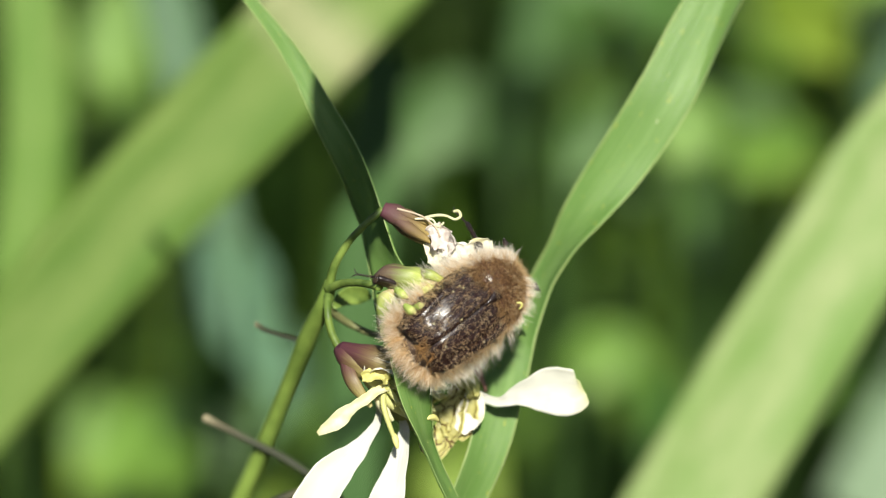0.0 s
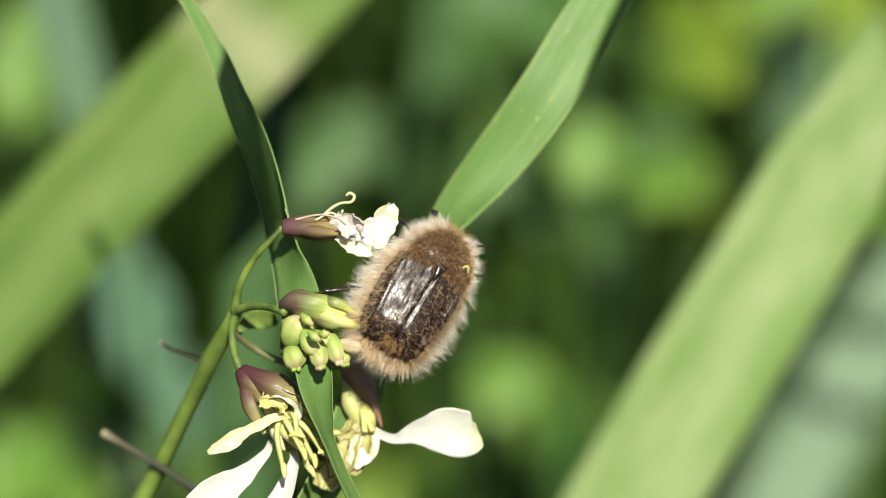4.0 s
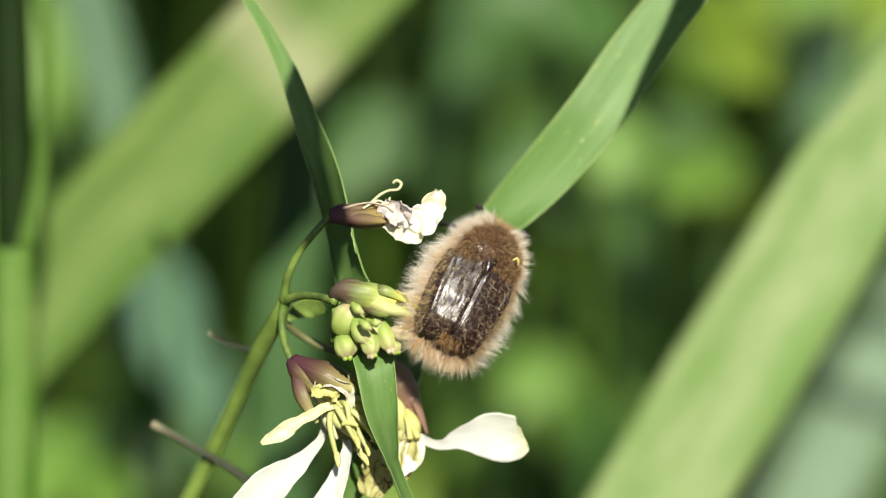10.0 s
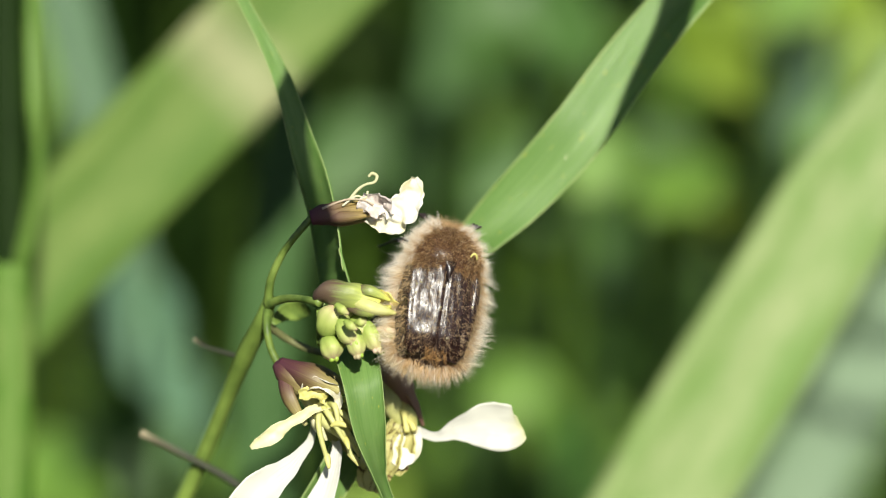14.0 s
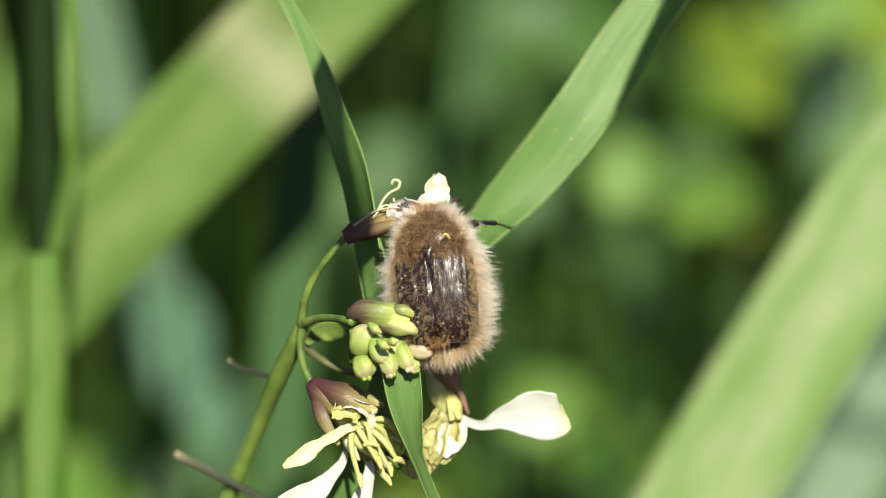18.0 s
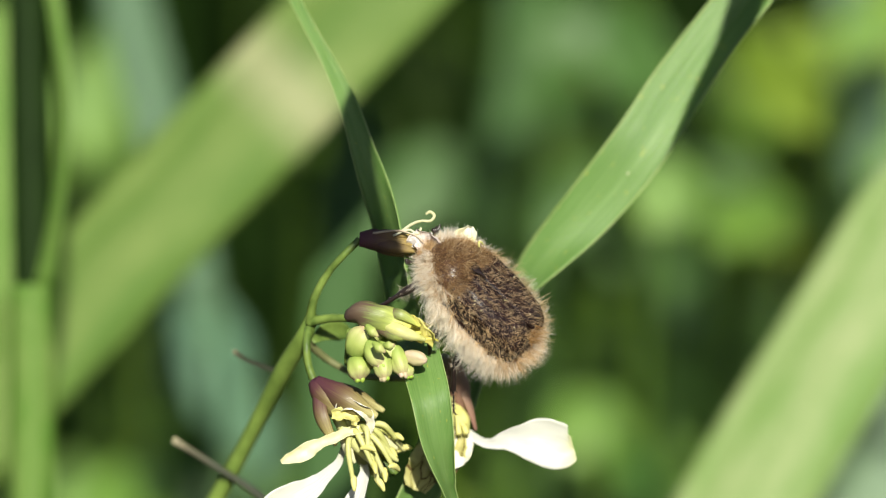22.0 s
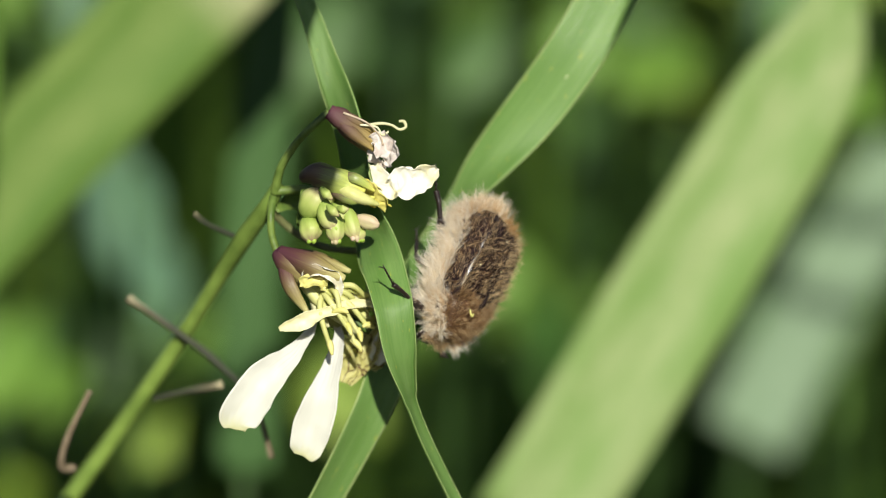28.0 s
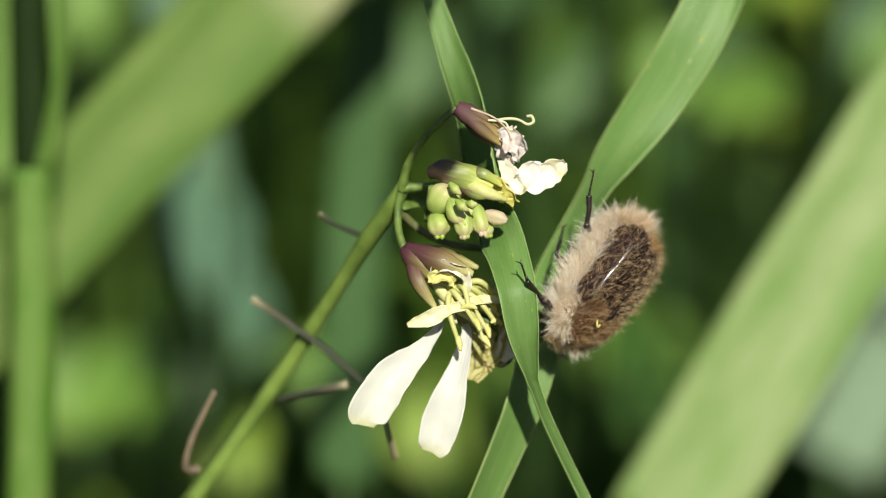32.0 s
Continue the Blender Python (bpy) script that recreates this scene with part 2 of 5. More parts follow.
def veined_petal():
    m, t, p = nodes("petal_veined")
    w = t.nodes.new("ShaderNodeTexVoronoi")
    w.feature = "DISTANCE_TO_EDGE"
    w.inputs["Scale"].default_value = 1.0
    t.links.new(stretched(t, "UV", (3.4, 2.2, 1)), w.inputs["Vector"])
    c = ramp(t, w.outputs["Distance"], [(0.0, (0.13, 0.08, 0.03)), (0.02, (0.16, 0.10, 0.03)), (0.045, (0.60, 0.57, 0.20)), (0.3, (0.68, 0.65, 0.30))])
    t.links.new(c, p.inputs["Base Color"])
    p.inputs["Roughness"].default_value = 0.5
    let_through(t, p, c, 0.5)
    return m


PETAL_VEINED = veined_petal()
PETAL_WHITE = lined_petal()


def elytra_material():
    m, t, p = nodes("elytra_black_brown")
    n = noise_of(t, stretched(t, "UV", (26, 1.1, 1)), 1.0, 3, 0.6)
    n2 = noise_of(t, stretched(t, "UV", (50, 14, 1)), 1.0, 3)
    c = ramp(t, n, [(0.3, (0.006, 0.004, 0.004)), (0.75, (0.032, 0.014, 0.011))])
    t.links.new(c, p.inputs["Base Color"])
    t.links.new(ramp(t, n2, [(0.3, (0.16, 0.16, 0.16)), (0.7, (0.36, 0.36, 0.36))]), p.inputs["Roughness"])
    p.inputs["Specular IOR Level"].default_value = 0.42
    bumped(t, p, mixed(t, n, n2, 0.3), 0.45, 0.00012)
    return m


def chitin(name, colour, rough):
    m, t, p = nodes(name)
    n = noise_of(t, stretched(t, "Object", (1, 1, 1)), 2400, 3)
    t.links.new(ramp(t, n, [(0.3, tuple(v * 0.6 for v in colour)), (0.7, colour)]), p.inputs["Base Color"])
    p.inputs["Roughness"].default_value = rough
    bumped(t, p, n, 0.5, 0.0001)
    return m


def hair_material(name, dark, light):
    m, t, p = nodes(name)
    g = t.nodes.new("ShaderNodeNewGeometry")
    c = ramp(t, g.outputs["Random Per Island"], [(0.0, dark), (1.0, light)])
    t.links.new(c, p.inputs["Base Color"])
    p.inputs["Roughness"].default_value = 0.5
    let_through(t, p, c, 0.6)
    return m


ELYTRA = elytra_material()
CHITIN_DARK = chitin("chitin_dark", (0.022, 0.014, 0.012), 0.3)
CHITIN_GLOSS = chitin("chitin_gloss", (0.02, 0.012, 0.01), 0.14)
CHITIN_BROWN = chitin("chitin_brown", (0.10, 0.05, 0.028), 0.3)
UNDERFUR = chitin("underfur_brown", (0.10, 0.062, 0.038), 0.8)
HAIR_CREAM = hair_material("hair_cream", (0.70, 0.58, 0.41), (1.0, 0.95, 0.85))
HAIR_PALE = hair_material("hair_pale_cream", (0.84, 0.75, 0.60), (1.0, 0.98, 0.92))
HAIR_BROWN = hair_material("hair_brown", (0.12, 0.065, 0.028), (0.58, 0.38, 0.19))
HAIR_ORANGE = hair_material("hair_orange", (0.34, 0.18, 0.06), (0.66, 0.44, 0.20))
HAIR_DARK = hair_material("hair_dark", (0.02, 0.011, 0.007), (0.26, 0.14, 0.05))
HAIR_GOLD = hair_material("hair_gold", (0.50, 0.33, 0.15), (0.95, 0.78, 0.50))
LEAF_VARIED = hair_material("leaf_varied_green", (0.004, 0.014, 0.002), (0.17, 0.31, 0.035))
SOIL = plain_plant("soil", [(0.3, (0.02, 0.017, 0.01)), (0.7, (0.05, 0.04, 0.024))], 30, 0.9, 0.0, 0.8, 0.01)

# ---- building helpers ----
ACROSS = 2 * 0.333 * math.tan(radians(6)) / 1568


def S(u, v, y=0.0):
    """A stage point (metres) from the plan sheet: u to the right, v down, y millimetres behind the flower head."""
    k = ACROSS * (333 + y) / 333
    return Vector(((u - 784) * k, y / 1000, (441 - v) * k))


def smooth(values, n):
    """n values on a smooth line through the given ones (numbers or vectors)."""
    a = np.array([list(v) if hasattr(v, "__len__") else [v] for v in values], float)
    m = len(a)
    if m == 2:
        return np.array([a[0] + (a[1] - a[0]) * i / (n - 1) for i in range(n)])
    out = []
    for i in range(n):
        x = i / (n - 1) * (m - 1)
        k = min(int(x), m - 2)
        f = x - k
        p0, p1, p2, p3 = a[max(k - 1, 0)], a[k], a[k + 1], a[min(k + 2, m - 1)]
        out.append(0.5 * (2 * p1 + (p2 - p0) * f + (2 * p0 - 5 * p1 + 4 * p2 - p3) * f * f + (3 * p1 - p0 - 3 * p2 + p3) * f ** 3))
    return np.array(out)


def mesh_of(name, verts, faces, uvs=None, material=None, soft=True):
    me = bpy.data.meshes.new(name)
    me.from_pydata([tuple(v) for v in verts], [], faces)
    if uvs is not None:
        layer = me.uv_layers.new(name="UV")
        idx = np.empty(len(me.loops), np.int32)
        me.loops.foreach_get("vertex_index", idx)
        layer.data.foreach_set("uv", np.array(uvs, np.float32)[idx].ravel())
    if soft:
        me.polygons.foreach_set("use_smooth", np.ones(len(me.polygons), bool))
    if material:
        me.materials.append(material)
    me.update()
    return me


def ribbon(points, widths, turns=(0,), fold=0.12, thick=0.00012, n=40, cols=8, ruffle=0.0, seed=0, side=(0, -1, 0), crease=None, bend=0.0, crumple=0.0, grain=0.0009):
    """A leaf-like strip: a line, its widths (metres), its turn about that line (degrees), a shallow gutter along it, and a thickness."""
    line, wid, tw = smooth(points, n), smooth(widths, n)[:, 0], np.radians(smooth(turns, n)[:, 0] if len(turns) > 1 else np.full(n, turns[0]))
    rng = random.Random(seed)
    ph = [rng.uniform(0, 6.3) for _ in range(4)]
    top, low, uv = [], [], []
    cr = smooth(crease, n)[:, 0] if crease else np.full(n, 2.0)
    for i in range(n):
        tan = Vector(line[min(i + 1, n - 1)] - line[max(i - 1, 0)]).normalized()
        face = Vector(side) - tan * tan.dot(Vector(side))
        face.normalize()
        across = tan.cross(face) * -1
        q = Matrix.Rotation(tw[i], 3, tan)
        across, face = q @ across, q @ face
        s = i / (n - 1)
        for j in range(cols + 1):
            v = 2 * j / cols - 1
            wave = ruffle * wid[i] * abs(v) ** 1.5 * (math.sin(9 * s + ph[0] + (3 if v > 0 else 0)) + 0.6 * math.sin(23 * s + ph[1] + 2 * v))
            w = max(wid[i], 1e-6)
            pt = Vector(line[i]) + across * (v * w / 2) + face * (fold * w * (v * v - 0.4) + wave + bend * w * max(0.0, v - cr[i]))
            if crumple:
                pt = pt + (noise.noise_vector(pt / grain + Vector((seed, 0, 0))) + 0.5 * noise.noise_vector(pt / grain * 2.3 + Vector((0, seed, 0)))) * crumple * min(1.0, 0.2 + 2.5 * s)
            top.append(pt + face * thick * 0.5)
            low.append(pt - face * thick * 0.5)
            uv.append((j / cols, s))
    c, k = cols + 1, n * (cols + 1)
    faces = []
    for i in range(n - 1):
        for j in range(cols):
            a = i * c + j
            faces.append((a, a + 1, a + c + 1, a + c))
            faces.append((k + a, k + a + c, k + a + c + 1, k + a + 1))
        for a, b in ((i * c, (i + 1) * c), ((i + 1) * c + cols, i * c + cols)):
            faces.append((a, b, k + b, k + a))
    for j in range(cols):
        faces.append((j + 1, j, k + j, k + j + 1))
        a = (n - 1) * c + j
        faces.append((a, a + 1, k + a + 1, k + a))
    return top + low, faces, uv + uv


def tube(points, radii, n=24, sides=10, flat=1.0, lumps=0.0, seed=0):
    """A round or flattened stalk with closed ends along a line."""
    line, rad = smooth(points, n), np.maximum(smooth(radii, n)[:, 0], 2e-6)
    rng = random.Random(seed)
    ph = rng.uniform(0, 6)
    verts, uv, faces = [], [], []
    ref = Vector((0, -1, 0))
    for i in range(n):
        tan = Vector(line[min(i + 1, n - 1)] - line[max(i - 1, 0)]).normalized()
        if abs(tan.dot(ref)) > 0.95:
            ref = Vector((1, 0, 0.2)).normalized()
        a = (ref - tan * tan.dot(ref)).normalized()
        b = tan.cross(a)
        for j in range(sides):
            t = 2 * math.pi * j / sides
            r = rad[i] * (1 + lumps * math.sin(3 * t + ph + 5 * i / n) + lumps * 0.6 * math.sin(17 * i / n + 2 * t))
            verts.append(Vector(line[i]) + a * (r * math.cos(t) * flat) + b * (r * math.sin(t)))
            uv.append((j / sides, i / (n - 1)))
    for i in range(n - 1):
        for j in range(sides):
            p, q = i * sides + j, i * sides + (j + 1) % sides
            faces.append((p, q, q + sides, p + sides))
    faces.append(tuple(range(sides))[::-1])
    faces.append(tuple(range((n - 1) * sides, n * sides)))
    return verts, faces, uv


def join(*shapes):
    verts, faces, uv = [], [], []
    for v, f, w in shapes:
        k = len(verts)
        verts += list(v)
        uv += list(w)
        faces += [tuple(i + k for i in face) for face in f]
    return verts, faces, uv


ORIGIN = {}


def thing(name, origin, label, category, group="", kind=""):
    """An Empty at a stage point, to which a thing's parts belong."""
    ob = new(name)
    ob.matrix_world = STAGE @ Matrix.Translation(origin)
    ob.empty_display_size = 0.002
    ORIGIN[ob.name] = Vector(origin)
    return tagged(ob, label, category, group, kind)


def part(name, shape, material, parent, label="", pivot=None, soft=True):
    """One mesh under a thing or a part. Shapes are given in stage metres; pivot is the stage point about which the part turns."""
    base = ORIGIN[parent.name]
    pivot = base if pivot is None else Vector(pivot)
    v, f, w = shape
    ob = new(name, mesh_of(name, [Vector(p) - pivot for p in v], f, w, material, soft))
    ob.parent = parent
    ob.matrix_basis = Matrix.Translation(pivot - base)
    ORIGIN[ob.name] = pivot
    return tagged(ob, label)


def single(name, shape, material, origin, label, category, group="", kind=""):
    """A thing that is one mesh."""
    v, f, w = shape
    ob = new(name, mesh_of(name, [Vector(p) - Vector(origin) for p in v], f, w, material))
    ob.matrix_world = STAGE @ Matrix.Translation(origin)
    return tagged(ob, label, category, group, kind)


MM = 0.001


def ground_under(p, dx=0.0, dy=0.015):
    """The stage point in the soil below a stage point."""
    q = STAGE @ Vector(p)
    return STAGE.inverted() @ Vector((q.x + dx, q.y + dy, -0.012))


def root_stalk(parent, p, r0=0.0007, r1=0.0012, material=None, dx=0.01):
    """The stalk that carries a leaf up from the soil."""
    p = Vector(p)
    g = ground_under(p, dx)
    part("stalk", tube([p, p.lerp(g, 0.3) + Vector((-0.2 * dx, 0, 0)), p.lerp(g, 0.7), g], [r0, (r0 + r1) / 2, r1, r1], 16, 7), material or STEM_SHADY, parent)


def grass(name, shape, cols, material, origin, label, rim=0.00007, rib=0.00012, rim_material=None, rooted=True):
    """A grass leaf: the blade, the midrib on its back and the two pale margins."""
    v, f, w = shape
    ob = thing(name, origin, label, "grass", "leaves of grass")
    part("leaf_blade", shape, material, ob)
    n = len(v) // 2 // (cols + 1)
    step = max(1, n // 30)
    rows = list(range(0, n, step))
    for col in (0, cols):
        part("margin", tube([v[i * (cols + 1) + col] for i in rows], [rim] * len(rows), len(rows) * 2, 5), rim_material or MARGIN, ob)
    k = n * (cols + 1)
    if rooted:
        root_stalk(ob, (v[(n - 1) * (cols + 1)] + v[(n - 1) * (cols + 1) + cols]) / 2, 0.0006, 0.0012, None, 0.02)
    part("midrib", tube([v[k + i * (cols + 1) + cols // 2] for i in rows], [rib] * len(rows), len(rows) * 2, 5), material, ob)
    return ob


# ---- ground and the far meadow ----
gv, gf = [], []
for i in range(41):
    for j in range(41):
        a, b = (i / 20 - 1), (j / 20 - 1)
        x, y = 60 * a * abs(a) ** 2, 60 * b * abs(b) ** 2
        gv.append((x, y, 0.012 * noise.noise(Vector((x * 3, y * 3, 0))) - 0.01))
for i in range(40):
    for j in range(40):
        k = i * 41 + j
        gf.append((k, k + 41, k + 42, k + 1))
ground = new("ground", mesh_of("ground", gv, gf, None, SOIL))
tagged(ground, "dark bare soil under the meadow grass", "ground", kind="structure")


def meadow(name, count, seed, material, near, far, tall, wide, label, ring=False):
    """Many upright blades that nobody could count, as one mesh."""
    rng = random.Random(seed)
    verts, faces, uv = [], [], []
    for _ in range(count):
        if ring:
            r, a = rng.uniform(near, far), rng.uniform(0, 6.2832)
            x, y = r * math.cos(a), r * math.sin(a)
        else:
            y = rng.uniform(near, far)
            x = rng.uniform(-0.35 - 0.3 * y, 0.35 + 0.3 * y)
        h, w = rng.uniform(*tall), rng.uniform(*wide)
        az, lean, bow = rng.uniform(0, 6.28), rng.gauss(0, 0.22), rng.uniform(0.05, 0.5)
        dx, dy = math.cos(az), math.sin(az)
        la = rng.uniform(0, 6.28)
        k = len(verts)
        for i in range(6):
            s = i / 5
            off = h * (lean * s + bow * s * s * 0.6)
            cx, cy, cz = x + math.cos(la) * off, y + math.sin(la) * off, h * (s - 0.25 * bow * s * s)
            ww = w * (1 - s ** 3) * 0.5 + 0.0002
            verts += [(cx - dx * ww, cy - dy * ww, cz), (cx + dx * ww, cy + dy * ww, cz)]
            uv += [(0, s), (1, s)]
            if i:
                a = k + 2 * i
                faces.append((a - 2, a - 1, a + 1, a))
    ob = new(name, mesh_of(name, verts, faces, uv, material))
    return tagged(ob, label, "grass", kind="stuff")


meadow("meadow_grass", 1500, 3, GRASS_SHADED, 0.22, 1.0, (0.15, 0.42), (0.006, 0.014), "dense meadow grass coloured dark as in shade, out of focus")
meadow("meadow_grass", 40, 5, GRASS_BACK, 0.30, 1.2, (0.2, 0.45), (0.008, 0.016), "sunlit yellow-green meadow grass, out of focus")
meadow("meadow_grass", 7000, 9, GRASS_SHADED, 1.2, 4.0, (0.3, 0.9), (0.012, 0.03), "dense far meadow grass closing the view")

meadow("meadow_grass", 20000, 11, GRASS_SHADED, 0.75, 5.0, (0.15, 0.30), (0.008, 0.02), "low meadow grass spreading all round", True)
meadow("meadow_grass", 1500, 13, GRASS_SHADED, 0.02, 0.75, (0.06, 0.16), (0.004, 0.009), "short undergrowth at the foot of the plants", True)


def herbs(name, count, seed, material, near, far, label):
    """Leafy herbs far behind: upright stems with many small oval leaves, as one mesh."""
    rng = random.Random(seed)
    verts, faces, uv = [], [], []
    for _ in range(count):
        y = rng.uniform(near, far)
        x = rng.uniform(-0.03 - 0.14 * y, 0.03 + 0.20 * y)
        h = 0.30 - 0.36 * y + rng.uniform(-0.05, 0.12)
        lx, ly = rng.gauss(0, 0.15), rng.gauss(0, 0.15)
        k = len(verts)
        for q in (0, 1):
            for e in (-0.0008, 0.0008):
                verts.append((x + lx * h * q + e, y + ly * h * q, h * q))
                uv.append((0, 0))
        faces.append((k, k + 1, k + 3, k + 2))
        for m in range(rng.randint(7, 13)):
            q = 1 - 0.035 * m / max(h, 0.1) * rng.uniform(0.5, 1.1)
            c = Vector((x + lx * h * q, y + ly * h * q, h * q))
            az, up = rng.uniform(0, 6.283), rng.uniform(-0.5, 0.8)
            d = Vector((math.cos(az), math.sin(az), up)).normalized()
            e = d.cross(Vector((rng.gauss(0, 0.6), rng.gauss(0, 0.6), 1))).normalized()
            long, wide = rng.uniform(0.006, 0.016), rng.uniform(0.0025, 0.005)
            k = len(verts)
            for a in range(8):
                t = a * math.pi / 4
                verts.append(c + d * long * (0.5 - 0.5 * math.cos(t)) + e * wide * math.sin(t))
                uv.append((0.5 + 0.5 * math.sin(t), 0.5 - 0.5 * math.cos(t)))
            faces.append(tuple(range(k, k + 8)))
    ob = new(name, mesh_of(name, verts, faces, uv, material))
    return tagged(ob, label, "herb", kind="stuff")


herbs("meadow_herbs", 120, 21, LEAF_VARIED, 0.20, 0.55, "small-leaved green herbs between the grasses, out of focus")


# ---- grass leaves and leaves behind ----
def back_blade(points, y, widths, material, label, turns=(0,), fold=0.10):
    pts = [S(u, v, y + (d[0] if d else 0)) for u, v, *d in points]
    return grass("grass_leaf", ribbon(pts, [w * MM for w in widths], turns, fold, 0.0003, 36, 6), 6, material, pts[len(pts) // 2], label, 0.0002, 0.0004, material, True)


def back_leaf(u, v, y, long, wide, lean, material, label, turn=0, nod=0.15):
    """A broad leaf out of focus: blade with a midrib gutter and a stalk that runs down."""
    c = S(u, v, y)
    a = radians(lean)
    up = Vector((math.sin(a), nod, math.cos(a)))
    pts = [c + up * (long * MM * k) for k in (-0.5, -0.25, 0, 0.25, 0.5)]
    ob = thing("broad_leaf", c, label, "leaf", "leaves of the meadow")
    part("leaf_blade", ribbon(pts, [x * wide * MM for x in (0.25, 0.85, 1.0, 0.75, 0.12)], (turn,), 0.10, 0.0003, 20, 8, 0.03, int(u)), material, ob)
    root_stalk(ob, pts[0] + up * 0.001)
    return ob


back_left = back_blade([(820, -230), (690, -95), (520, 85), (330, 280), (145, 480), (-30, 680), (-200, 880)], 75, [11.2, 11.4, 11.4, 11.2, 10.8, 10.2, 9.6], GRASS_BROAD, "broad sunlit yellow-green grass leaf slanting behind the flower")
part("dry_tip", ribbon([S(505, 120, 77), S(525, 185, 78), S(530, 235, 79)], [0.004, 0.0035, 0.001], (0,), 0.2, 0.0003, 14, 6, 0.05, 9), COLLAR, back_left, "pale dry shred hanging from the leaf")
back_right = back_blade([(1594, 55), (1587, 160), (1555, 260), (1500, 352), (1395, 530), (1287, 705), (1180, 885), (1052, 1090)], 65, [0.6, 6, 9.5, 11, 11.4, 11.6, 11.4, 11], GRASS_STREAKED, "broad pale green grass leaf with light streaks and pointed tip")
back_blade([(120, -140), (150, 0), (190, 150), (240, 340), (280, 480)], 150, [5.5, 6, 6, 5, 3], GRASS_PALE, "waxy blue-green grass leaf, blurred")
back_blade([(545, 140), (520, 330), (500, 560), (490, 800), (480, 1000)], 110, [4, 5.5, 6, 6, 6], GRASS_MID, "upright mid-green grass leaf, blurred")
back_blade([(1420, -160), (1430, 0), (1445, 140), (1470, 300)], 250, [7, 8, 8, 5], GRASS_PALE, "waxy pale blue-green grass leaf, blurred")
back_blade([(1680, 460), (1590, 610), (1490, 780), (1390, 970)], 200, [9, 11, 11, 11], GRASS_SILVER, "waxy bluish grass leaf beside a broad one, blurred")
back_blade([(-90, -60), (-70, 150), (-75, 330), (-120, 560)], 140, [6, 7, 7, 5], GRASS_BACK, "sunlit yellow-green grass leaf, blurred")
back_blade([(840, -100), (830, 40), (800, 200), (770, 340)], 230, [5, 5.5, 5, 3], GRASS_MID, "olive green grass leaf, blurred")
back_leaf(1083, 274, 190, 10, 9, 5, LEAF_MID, "small round yellow-green leaf, out of focus")
back_leaf(1100, 455, 267, 10, 7, 0, LEAF_WAXY, "small waxy bluish leaf, out of focus")
back_leaf(275, 555, 200, 17, 11, -10, LEAF_WAXY, "waxy pale blue-green leaf, out of focus")
back_leaf(640, 275, 230, 17, 12, 35, LEAF_GREEN, "rounded green leaf, out of focus")
back_leaf(1300, 270, 290, 26, 17, 5, LEAF_YELLOW, "broad yellow-green leaf, out of focus")
back_leaf(1330, 90, 310, 20, 22, 40, LEAF_YELLOW, "yellow-green leaf in sun, out of focus")
back_leaf(960, 800, 280, 12, 10, 10, LEAF_MID, "small fresh green leaf low in the grass, out of focus")
back_leaf(1010, 640, 300, 20, 12, -20, LEAF_GREEN, "green leaf low in the grass, out of focus")
back_leaf(230, 830, 220, 22, 16, 50, LEAF_GREEN, "green leaf low in the grass, out of focus")
back_leaf(100, 330, 240, 18, 12, 0, LEAF_GREEN, "deep green leaf between blades, out of focus")
back_leaf(915, 30, 300, 10, 9, 60, LEAF_DRY, "dry brown leaf, out of focus")
back_leaf(1030, 35, 290, 9, 8, 0, LEAF_STRAW, "pale straw-coloured dry leaf, out of focus")
back_leaf(860, 790, 300, 26, 11, 25, LEAF_MID, "green leaf behind the flower, out of focus")
back_leaf(975, 480, 330, 22, 9, 12, LEAF_GREEN, "green leaf in the shade, out of focus")
back_leaf(1310, 420, 300, 18, 13, -12, LEAF_MID, "fresh green leaf beside a yellow one, out of focus")
back_leaf(1235, 70, 330, 16, 11, -30, LEAF_GREEN, "deep green leaf, out of focus")
back_leaf(340, 720, 250, 15, 10, 15, LEAF_WAXY, "waxy dull green leaf low down, out of focus")
back_leaf(470, 830, 240, 16, 11, 40, LEAF_MID, "fresh green leaf low down, out of focus")
back_leaf(60, 830, 260, 15, 12, -20, LEAF_MID, "fresh green leaf low down, out of focus")
back_leaf(1160, 640, 320, 14, 9, 30, LEAF_GREEN, "green leaf in half shade, out of focus")
back_leaf(700, 900, 260, 14, 14, 0, LEAF_YELLOW, "yellow-green leaf low down, out of focus")
back_leaf(1140, 860, 310, 12, 11, 0, LEAF_MID, "fresh green leaf low down, out of focus")
back_leaf(70, 130, 220, 20, 9, 4, LEAF_MID, "fresh green leaf between blades, out of focus")
back_leaf(1500, 60, 330, 18, 11, 10, LEAF_MID, "fresh green leaf, out of focus")

